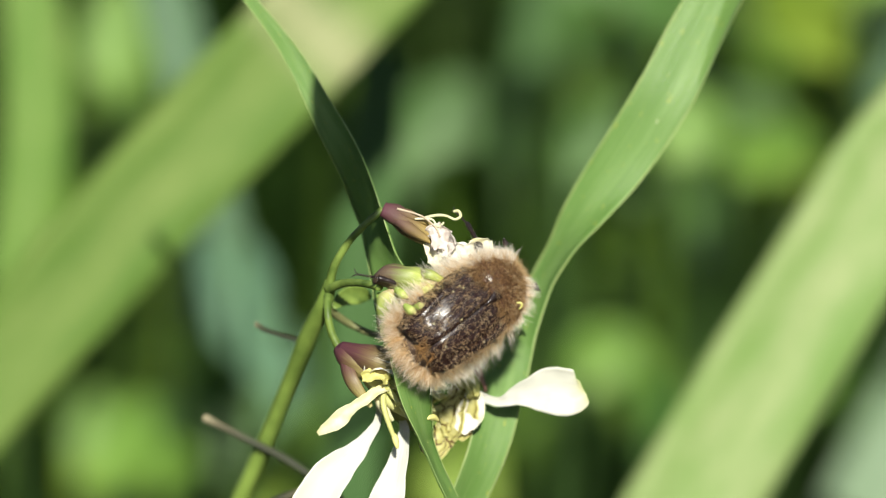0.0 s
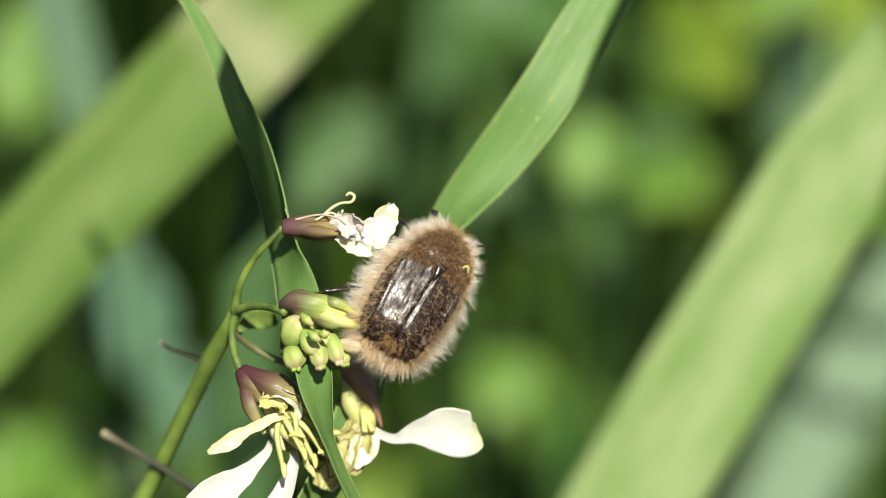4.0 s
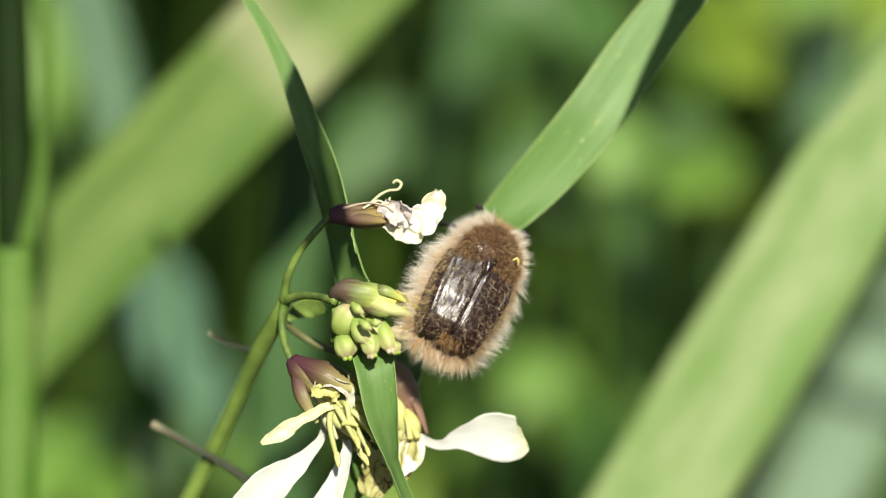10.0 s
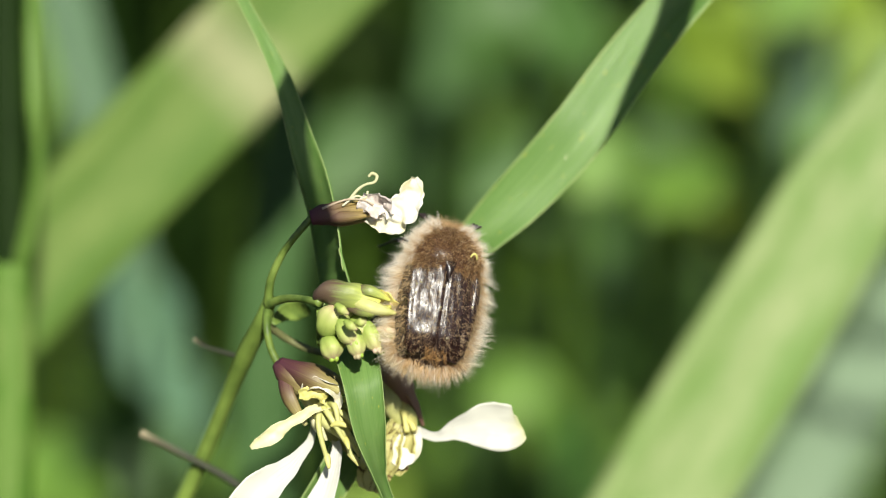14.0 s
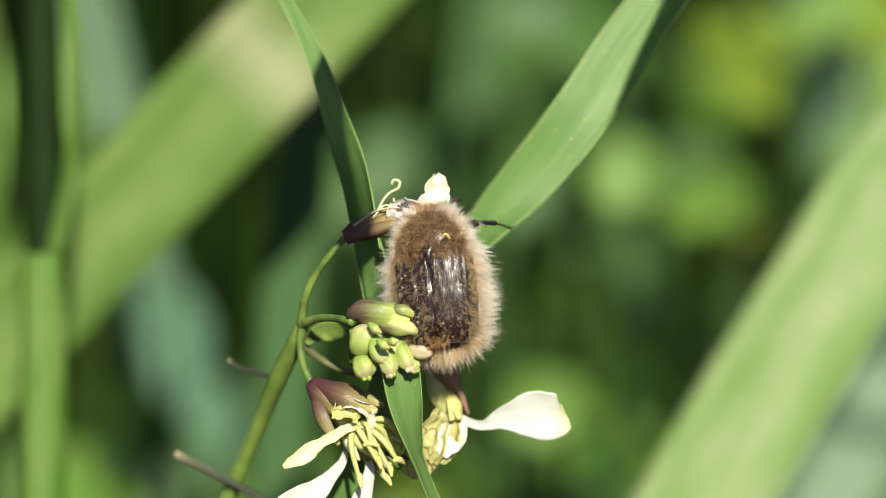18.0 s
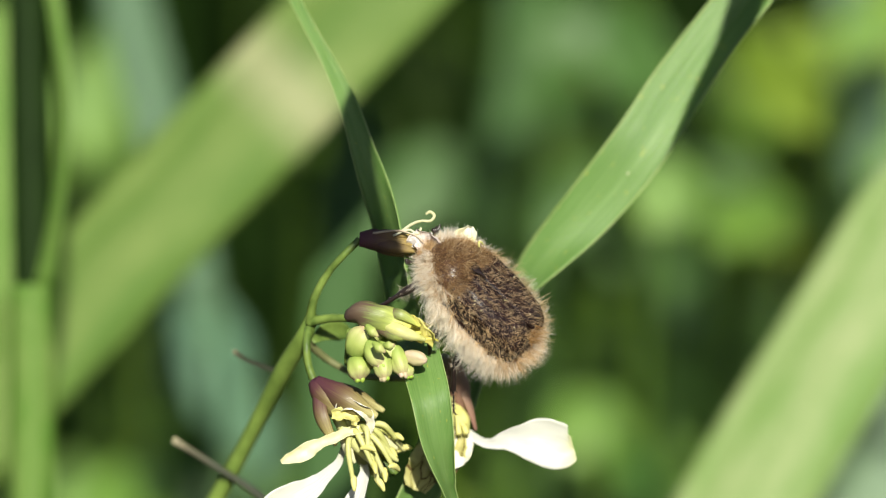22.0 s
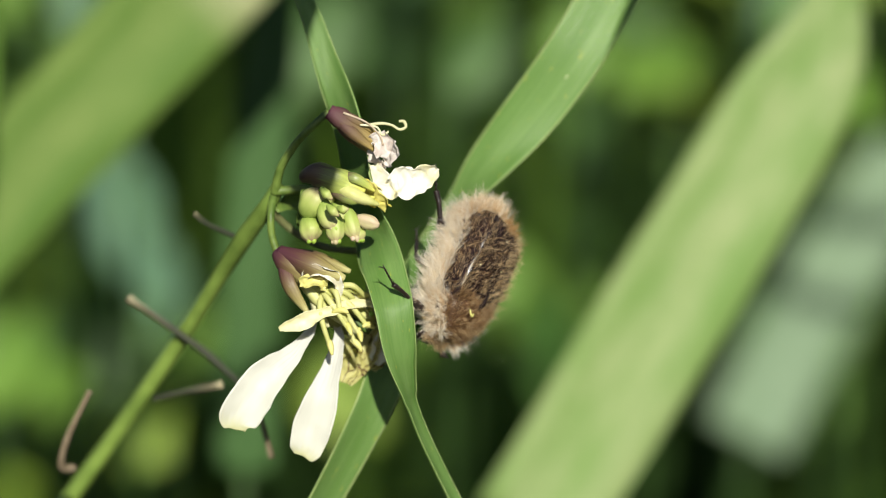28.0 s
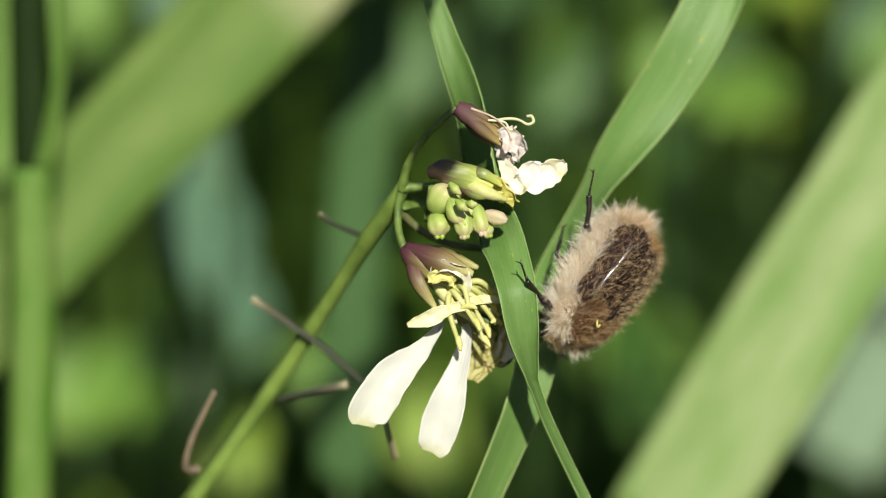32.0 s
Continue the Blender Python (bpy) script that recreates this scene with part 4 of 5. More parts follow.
part("pistil", tube([S(545, 730, 0.4), S(590, 775, 0), S(640, 815, 0)], [0.0004, 0.00038, 0.0003], 14, 8), PEDICEL_GREEN, flower)

# the flower behind the blade
REAR = S(668, 640, 2.6)
rear = part("rear_flower", join(tube([REAR, S(684, 662, 2.0), S(702, 695, 2.0), S(716, 728, 2.0)], [0.0006, 0.0011, 0.00105, 0.0005], 18, 12, 1, 0.04), sepal_shell(S(676, 650, 2.0), S(738, 764, 1.6), 0.001, 0.0007, 51, -50)), CALYX_PINK, plant, "pinkish brown calyx", REAR)
part("sepal", sepal_shell(S(670, 680, 2.0), S(700, 770, 1.6), 0.0016, 0.0008, 52, 10), YELLOW_SEPAL, rear)
part("sepal", sepal_shell(S(700, 720, 1.6), S(722, 776, 1.0), 0.0012, 0.0006, 53, -20), STAMEN_YELLOW, rear)
CLAW = S(728, 772, 1.4)
wing = part("petal", ribbon([S(716, 762, 1.6), CLAW, S(762, 784, 1.0), S(800, 772, 0.6), S(845, 768, 0.2), S(895, 772, 0.0), S(911, 768, 0.0)], [0.0006, 0.0006, 0.0008, 0.0018, 0.0036, 0.0036, 0.0017], (10, 10, 0, 0, 0, 5, 5), 0.12, 0.0001, 44, 16, 0.03, 54, (0, -1, 0), None, 0, 0.00014, 0.0016), PETAL_WHITE, rear, "white petal with a yellowish rim", CLAW)
part("petal", ribbon([S(690, 768, 0.8), S(675, 796, 0.6), S(652, 832, 0.4), S(636, 874, 0.2)], [0.0012, 0.0024, 0.0030, 0.0018], (0, 10, -10, 0), 0.2, 0.0001, 40, 18, 0.06, 55, (0, -1, 0), None, 0, 0.0003, 0.001), PETAL_VEINED, rear, "yellowish petal with dark branching veins")
part("petal", ribbon([S(696, 752, 1.2), S(690, 785, 1.0), S(684, 818, 0.8), S(676, 846, 0.6)], [0.0012, 0.0028, 0.0032, 0.0016], (0, 8, -6, 0), 0.15, 0.0001, 40, 18, 0.06, 57, (0, -1, 0), None, 0, 0.00025, 0.001), PETAL_VEINED, rear, "yellowish petal with dark branching veins")
part("petal", ribbon([S(716, 764, 1.4), S(712, 790, 0.9), S(704, 812, 0.5), S(688, 834, 0.2)], [0.0012, 0.002, 0.0022, 0.001], (0, 0, 10, 0), 0.2, 0.0001, 40, 18, 0.06, 56, (0, -1, 0), None, 0, 0.00015, 0.001), PETAL_FADED, rear)
for k, (u, v) in enumerate(((708, 760), (716, 745), (722, 758))):
    part("stamen", tube([S(700, 735, 1.0), S(704 + 3 * k, 748, 0.5), S(u, v + 14, 0.2)], [0.0002, 0.0002, 0.00028], 10, 7), STAMEN_YELLOW, rear)

# ---- the beetle: local axes x its right, y its head, z its back (millimetres) ----
beetle = new("beetle")
beetle.empty_display_size = 0.003
tagged(beetle, "hairy dark brown flower beetle with glossy wing cases and cream fur", "beetle")


def bpart(name, shape, material, label="", parent=None, pivot=(0, 0, 0)):
    v, f, w = shape
    pv = Vector(pivot)
    ob = new(name, mesh_of(name, [(Vector(p) - pv) * MM for p in v], f, w, material))
    ob.parent = parent or beetle
    ob.matrix_basis = Matrix.Translation(pv * MM)
    return tagged(ob, label)


def half_width(y):
    return float(np.interp(y, [-5.6, -5.0, -4.0, -2, 0.2, 1.8, 2.6], [1.0, 2.2, 2.9, 3.15, 3.2, 3.05, 2.65]))


def back_height(y):
    return float(np.interp(y, [-5.6, -5.0, -4.3, -3.2, -1.0, 1.0, 2.7], [0.2, 1.3, 1.95, 2.3, 2.25, 2.02, 1.75]))


def disc_edge(s):
    """Share of the half-width at which the flat top of a wing case breaks down to the flank."""
    return 0.93 - 0.12 * s


def case_height(v, s, h):
    vd = disc_edge(s)
    if v <= vd:
        z = h - 0.24 * v / vd - 0.32 * (v / vd) ** 3
    else:
        z = h - 0.56 - (h + 0.05) * ((v - vd) / (1 - vd)) ** 1.3
    for at_v, amount, wide in ((0.46, 0.035, 0.16), (0.95, 0.09, 0.12), (0.74, -0.05, 0.14)):
        z += amount * math.exp(-((v / vd - at_v) / wide) ** 2) * math.sin(math.pi * min(1, 0.08 + s * 0.92)) ** 0.4
    return z - 0.12 * math.exp(-(v / 0.045) ** 2)


def elytron(side):
    verts, faces, uv = [], [], []
    n, c = 36, 34
    for i in range(n + 1):
        s = i / n
        y = 2.55 - s * 7.3
        w, h = half_width(y), back_height(y)
        for j in range(c + 1):
            v = j / c
            gap = 0.03 + 0.25 * max(0, s - 0.82) / 0.18
            x = gap + v * (w - gap)
            z = case_height(v, s, h) + 0.07 * noise.noise(Vector((x * 1.3, y * 0.6, side))) + 0.03 * noise.noise(Vector((x * 3, y * 1.1, side))) + 0.012 * noise.noise(Vector((x * 9, y * 3, side)))
            verts.append(Vector((side * x, y - 0.25 * v * v * s, z)))
            uv.append((v / disc_edge(s) * 0.6, s))
    k = c + 1
    for i in range(n):
        for j in range(c):
            a = i * k + j
            q = (a, a + k, a + k + 1, a + 1)
            faces.append(q if side > 0 else q[::-1])
    low = [v + Vector((0, 0, -0.25)) for v in verts]
    m = len(verts)
    faces += [tuple(x + m for x in f[::-1]) for f in faces[:]]
    rim = [i * k + c for i in range(n + 1)]
    faces += [(a, b, b + m, a + m) for a, b in zip(rim, rim[1:])]
    end = [n * k + j for j in range(k)]
    faces += [(a, b, b + m, a + m) for a, b in zip(end, end[1:])]
    return verts + low, faces, uv + uv


def scutellum_shape():
    verts, faces, uv = [], [], []
    for i in range(11):
        q = i / 10
        w = 0.42 * (1 - q) ** 0.8 + 0.03
        for j in range(9):
            p = j / 4 - 1
            verts.append(Vector((p * w, 2.75 - 1.5 * q, 2.05 + 0.26 * math.sin(0.4 + 1.9 * q) * (1 - 0.55 * p * p))))
            uv.append((j / 8, q))
    for i in range(10):
        for j in range(8):
            a = i * 9 + j
            faces.append((a, a + 9, a + 10, a + 1))
    return verts, faces, uv


def loft(sections, sides=22):
    """Rounded body rings: y, half-width, top, bottom."""
    verts, faces, uv = [], [], []
    for i, (y, w, top, low) in enumerate(sections):
        for j in range(sides):
            t = 2 * math.pi * j / sides
            cz, sz = math.cos(t), math.sin(t)
            z = (top + low) / 2 + (top - low) / 2 * cz
            verts.append(Vector((w * math.copysign(abs(sz) ** 0.85, sz), y, z)))
            uv.append((j / sides, i / len(sections)))
    for i in range(len(sections) - 1):
        for j in range(sides):
            a, b = i * sides + j, i * sides + (j + 1) % sides
            faces.append((a, a + sides, b + sides, b))
    faces.append(tuple(range(sides)))
    faces.append(tuple(range((len(sections) - 1) * sides, len(sections) * sides))[::-1])
    return verts, faces, uv


ABDOMEN = [(-5.9, 0.3, -0.3, -0.9), (-5.6, 1.1, 0.2, -1.3), (-4.9, 1.9, 0.6, -1.9), (-3.8, 2.5, 1.1, -2.2), (-2, 2.95, 1.4, -2.4), (0.4, 3.05, 1.4, -2.5), (2.0, 2.7, 1.3, -2.3), (2.8, 2.3, 1.0, -2.0)]
PRONOTUM = [(2.1, 2.45, 1.7, -1.8), (2.5, 2.7, 1.95, -1.8), (3.3, 2.6, 1.95, -1.7), (4.2, 2.15, 1.6, -1.5), (4.9, 1.6, 1.1, -1.4), (5.4, 1.15, 0.5, -1.3), (5.6, 0.8, 0.0, -1.2)]
HEAD = [(4.7, 1.2, 0.2, -1.6), (5.2, 1.2, 0.05, -1.9), (5.6, 1.1, -0.35, -2.1), (5.95, 0.9, -0.9, -2.2), (6.1, 0.6, -1.4, -2.2)]
bpart("abdomen", loft(ABDOMEN), UNDERFUR)
bpart("elytron", elytron(1), ELYTRA, "glossy dark brown ribbed wing case")
bpart("elytron", elytron(-1), ELYTRA, "glossy dark brown ribbed wing case")
bpart("pronotum", loft(PRONOTUM), CHITIN_BROWN, "brown furry neck shield")
head = bpart("head", loft(HEAD, 16), CHITIN_DARK)
bpart("scutellum", scutellum_shape(), CHITIN_GLOSS, "glossy black triangular plate between the wing cases")
for sd in (1, -1):
    bpart("eye", loft([(4.95 + 0.12 * k, r, -0.9 + r * 0.9, -0.9 - r * 0.9) for k, r in enumerate((0.05, 0.2, 0.27, 0.28, 0.2, 0.05))], 10), CHITIN_DARK, "", head, (-1.05 * sd, 0, 0))
    an = bpart("antenna", tube([Vector((0.9 * sd, 5.4, -1.4)), Vector((1.4 * sd, 5.75, -1.2)), Vector((1.8 * sd, 6.1, -1.05))], [0.11, 0.09, 0.09], 10, 7), CHITIN_DARK, "", head)
    bpart("antenna_club", join(*[tube([Vector((1.8 * sd, 6.1, -1.05)), Vector(((1.95 + 0.12 * q) * sd, 6.3 - 0.08 * q, -1.05 + 0.1 * q)), Vector(((2.05 + 0.26 * q) * sd, 6.5 - 0.1 * q, -1.05 + 0.2 * q))], [0.06, 0.14, 0.07], 8, 7) for q in range(3)]), CHITIN_DARK, "", head)


def hairs(name, count, sampler, material, long, thick, seed, label, parent=None, curl=0.3, tuft=6, spread=0.16, sweep=0.35, close=0.6):
    """Fur: tufts of thin tapering, bent hairs that lean together at their tips."""
    rg = random.Random(seed)
    verts, faces = [], []
    for _ in range(count // tuft):
        p0, d0 = sampler(rg)
        d0 = d0 + noise.noise_vector(p0 * 0.75) * sweep
        d0 = (d0 + Vector((rg.gauss(0, 0.28), rg.gauss(0, 0.28), rg.gauss(0, 0.28)))).normalized()
        l0 = rg.uniform(*long)
        e0 = d0.cross(Vector((rg.uniform(-1, 1), rg.uniform(-1, 1), rg.uniform(-1, 1)))).normalized()
        bow = e0 * l0 * rg.uniform(-curl, curl)
        for _ in range(tuft):
            p = p0 + Vector((rg.gauss(0, spread), rg.gauss(0, spread), rg.gauss(0, spread * 0.6)))
            l = l0 * rg.uniform(0.55, 1.1)
            t = p0 + (p - p0) * close + d0 * l + bow + Vector((rg.gauss(0, 0.06), rg.gauss(0, 0.06), rg.gauss(0, 0.06)))
            m = p.lerp(t, 0.5) - bow * 0.25
            e = (t - p).cross(Vector((rg.uniform(-1, 1), rg.uniform(-1, 1), rg.uniform(-1, 1)))).normalized()
            w = thick * rg.uniform(0.7, 1.3)
            k = len(verts)
            verts += [p - e * w, p + e * w, m - e * w * 0.75, m + e * w * 0.75, t]
            faces += [(k, k + 1, k + 3, k + 2), (k + 2, k + 3, k + 4)]
    ob = new(name, mesh_of(name, [v * MM for v in verts], faces, None, material))
    ob.parent = parent or beetle
    return tagged(ob, label, kind="stuff")


def flank(rg):
    y = rg.uniform(-4.8, 3.0)
    sd = rg.choice((-1, 1))
    w = half_width(y)
    z = rg.uniform(-2.0, -0.25)
    x = w * (0.99 - 0.06 * z * z * 0.5)
    return Vector((sd * x * 0.97, y, z)), Vector((sd * 1.0, -0.25 - 0.08 * (y + 1), 0.28 + 0.22 * z))


def combed(rg):
    p, d = flank(rg)
    return p, Vector((d.x * 0.55, -0.7, 0.1 + 0.1 * p.z))


def belly(rg):
    y = rg.uniform(-4.8, 4.5)
    x = rg.uniform(-2.4, 2.4)
    return Vector((x, y, -2.2 + 0.12 * x * x)), Vector((0.35 * x, -0.3, -1))


def shield(rg):
    y = rg.uniform(2.5, 5.4)
    w = float(np.interp(y, [q[0] for q in PRONOTUM], [q[1] for q in PRONOTUM]))
    h = float(np.interp(y, [q[0] for q in PRONOTUM], [q[2] for q in PRONOTUM]))
    t = rg.uniform(-1.35, 1.35)
    z0 = (h - 1.6) / 2
    return Vector((w * math.sin(t), y, z0 + (h - z0) * math.cos(t))), Vector((0.8 * math.sin(t), -0.15 + 0.25 * (y - 3.5), math.cos(t)))


def shield_seam(rg):
    x = rg.choice((-1, 1)) * rg.uniform(0.5, 2.7)
    return Vector((x, 2.25 + rg.uniform(-0.1, 0.15), 1.95 - 0.19 * x * x)), Vector((0.2 * x, -0.7, 0.45))


def shield_rim(rg):
    y = rg.uniform(2.4, 5.6)
    sd = rg.choice((-1, 1))
    w = float(np.interp(y, [q[0] for q in PRONOTUM], [q[1] for q in PRONOTUM]))
    z = rg.uniform(-1.2, 0.6)
    return Vector((sd * w * 0.97, y, z)), Vector((sd, 0.1 + 0.35 * (y - 3.8), 0.25 + 0.3 * z))


def tail(rg):
    t = rg.uniform(-1.5, 1.5)
    y = -4.0 - 1.5 * math.cos(t) + rg.uniform(-0.1, 0.5)
    x = 2.5 * math.sin(t)
    return Vector((x, y, rg.uniform(-1.3, 0.3 - 0.08 * x * x))), Vector((0.7 * math.sin(t), -1.0 * math.cos(t) - 0.2, 0.18))


def on_elytra(rg):
    """Flat top of a wing case: a few fine hairs that lie back along it."""
    s, sd = rg.uniform(0.03, 0.98), rg.choice((-1, 1))
    y, v = 2.55 - s * 7.3, rg.uniform(0.05, 1.0) * disc_edge(s)
    return Vector((sd * v * half_width(y), y, case_height(v, s, back_height(y)) + 0.02)), Vector((sd * 0.12, -1.0, 0.30))


def bristling(rg):
    """Sparse hairs that stand up from the wing cases and lean to the tail."""
    p, d = on_elytra(rg)
    return p, Vector((d.x, -0.35, 1.0))


def on_slope(rg):
    """Side of a wing case, from the edge of its flat top down to the flank."""
    s, sd = rg.uniform(0.0, 1.0), rg.choice((-1, 1))
    vd = disc_edge(s)
    y, v = 2.55 - s * 7.3, vd * 0.97 + (1.02 - vd * 0.97) * rg.random() ** 0.8
    return Vector((sd * v * half_width(y), y, case_height(min(v, 1), s, back_height(y)) + 0.02)), Vector((sd * 0.5, -0.7, 0.45))


def on_margin(rg):
    p, d = on_slope(rg)
    return p, Vector((1.8 * d.x, -0.3, 0.6))


def on_shoulder(rg):
    x = rg.choice((-1, 1)) * rg.uniform(1.2, 2.7)
    y = rg.uniform(1.9, 2.6)
    s = (2.55 - y) / 7.3
    return Vector((x, y, case_height(abs(x) / half_width(y), s, back_height(y)))), Vector((0.15 * x, -0.8, 0.5))


def tail_tuft(rg):
    x = rg.uniform(-0.8, 0.8)
    y = rg.uniform(-4.9, -4.1)
    return Vector((x, y, back_height(y) - 0.1)), Vector((-0.3 * x + rg.gauss(0, 0.5), -0.9, 0.55))


def face_fur(rg):
    x, y = rg.uniform(-1.2, 1.2), rg.uniform(4.8, 6.0)
    return Vector((x, y, 0.15 - 0.9 * (y - 4.8) - 0.3 * x * x)), Vector((0.3 * x, 0.6, 0.7))


hairs("flank_fur", 2400, flank, HAIR_CREAM, (0.7, 1.5), 0.012, 1, "long cream fur along the flanks", None, 0.3, 6, 0.17, 0.5, 0.7)
hairs("flank_lock", 4600, flank, HAIR_PALE, (1.1, 2.1), 0.013, 19, "pointed cream locks along the flanks", None, 0.35, 18, 0.20, 0.7, 0.12)
hairs("combed_fur", 2000, combed, HAIR_CREAM, (1.0, 1.9), 0.012, 8, "cream locks combed back along the sides", None, 0.4, 20, 0.22, 0.8, 0.12)
hairs("flank_fur", 1600, flank, HAIR_GOLD, (0.6, 1.2), 0.013, 17, "golden brown hairs among the cream fur", None, 0.3, 6, 0.15)
hairs("flank_spike", 3600, flank, HAIR_PALE, (1.3, 2.5), 0.017, 51, "stiff pale spikes of fur along the flanks", None, 0.25, 8, 0.11, 0.6, 0.05)
hairs("tail_spike", 1500, tail, HAIR_CREAM, (1.2, 2.2), 0.017, 52, "stiff golden spikes of fur round the tail", None, 0.25, 8, 0.11, 0.6, 0.05)
hairs("guard_hair", 1500, flank, HAIR_PALE, (1.5, 2.4), 0.012, 9, "sparse long guard hairs", None, 0.4, 3, 0.10, 0.6, 0.15)
hairs("guard_hair", 1100, tail, HAIR_CREAM, (1.3, 2.2), 0.012, 10, "sparse long guard hairs", None, 0.4, 3, 0.10, 0.6, 0.15)
hairs("guard_hair", 800, shield_rim, HAIR_PALE, (1.0, 1.7), 0.012, 12, "sparse long guard hairs", None, 0.4, 3, 0.10, 0.6, 0.15)
hairs("belly_fur", 5600, belly, HAIR_PALE, (1.0, 2.1), 0.016, 2, "cream fur under the body", None, 0.3, 12, 0.2, 0.6, 0.2)
hairs("shield_fur", 7000, shield, HAIR_BROWN, (0.3, 0.7), 0.012, 3, "dense brown fur on the neck shield", None, 0.3, 5, 0.12)
hairs("shield_hair", 1600, shield, HAIR_GOLD, (0.5, 1.0), 0.012, 61, "pale golden hair tips on the neck shield", None, 0.3, 4, 0.12, 0.6, 0.2)
hairs("seam_fur", 700, shield_seam, HAIR_BROWN, (0.3, 0.7), 0.014, 14, "brown hair fringe behind the neck shield", None, 0.3, 3, 0.06)
hairs("shoulder_fur", 900, on_shoulder, HAIR_BROWN, (0.4, 0.9), 0.013, 15, "brown fur on the shoulders of the wing cases", None, 0.3, 4, 0.12)
hairs("shield_rim_fur", 4200, shield_rim, HAIR_PALE, (0.7, 1.5), 0.014, 4, "cream fur round the neck shield", None, 0.3, 10, 0.16, 0.5, 0.25)
hairs("shield_rim_fur", 2200, shield_rim, HAIR_GOLD, (0.5, 1.1), 0.014, 41, "golden fur round the neck shield", None, 0.3, 6, 0.16)
hairs("tail_fur", 5200, tail, HAIR_GOLD, (0.7, 1.8), 0.013, 5, "golden fur round the tail", None, 0.3, 12, 0.17, 0.6, 0.2)
hairs("tail_tuft", 170, tail_tuft, HAIR_ORANGE, (0.6, 1.3), 0.018, 16, "orange bristles at the end of the wing cases", None, 0.3, 9, 0.1)
hairs("wing_case_fur", 600, on_elytra, HAIR_DARK, (0.3, 0.7), 0.008, 6, "fine dark hairs lying on the wing cases", None, 0.2, 3, 0.1)
hairs("wing_case_hair", 800, on_elytra, HAIR_GOLD, (0.4, 0.9), 0.006, 24, "fine golden hairs combed back over the wing cases", None, 0.08, 3, 0.1, 0.15)
hairs("wing_case_bristle", 1500, bristling, HAIR_GOLD, (0.4, 0.85), 0.009, 62, "golden brown bristles standing on the wing cases", None, 0.3, 3, 0.1)
hairs("slope_fur", 1500, on_slope, HAIR_GOLD, (0.5, 1.3), 0.009, 25, "golden bristles standing off the sides of the wing cases", None, 0.3, 3, 0.14)
hairs("slope_fur", 900, on_slope, HAIR_DARK, (0.3, 0.7), 0.011, 18, "dark brown fur on the sides of the wing cases", None, 0.3, 6, 0.14)
hairs("margin_bristle", 700, on_margin, HAIR_GOLD, (0.8, 1.5), 0.012, 63, "golden bristles along the margins of the wing cases", None, 0.25, 5, 0.1, 0.5, 0.1)
hairs("face_fur", 2400, face_fur, HAIR_GOLD, (0.4, 1.0), 0.014, 7, "", head, 0.3, 4, 0.1)
bpart("pollen_crumb", tube([Vector((1.35, 3.3, 2.5)), Vector((1.55, 3.6, 2.6)), Vector((1.8, 3.5, 2.55)), Vector((1.9, 3.2, 2.4))], [0.06, 0.09, 0.09, 0.05], 12, 8), STAMEN_YELLOW, "curled yellow pollen crumb")
rng = random.Random(4)
for k in range(7):
    p, _ = on_elytra(rng)
    p = p + Vector((0, 0, 0.1))
    bpart("dust_grain", tube([p, p + Vector((0.06, 0.03, 0.02)), p + Vector((0.12, 0.05, 0))], [0.03, 0.07, 0.03], 6, 6), PETAL_CREAM)

LEGS = []


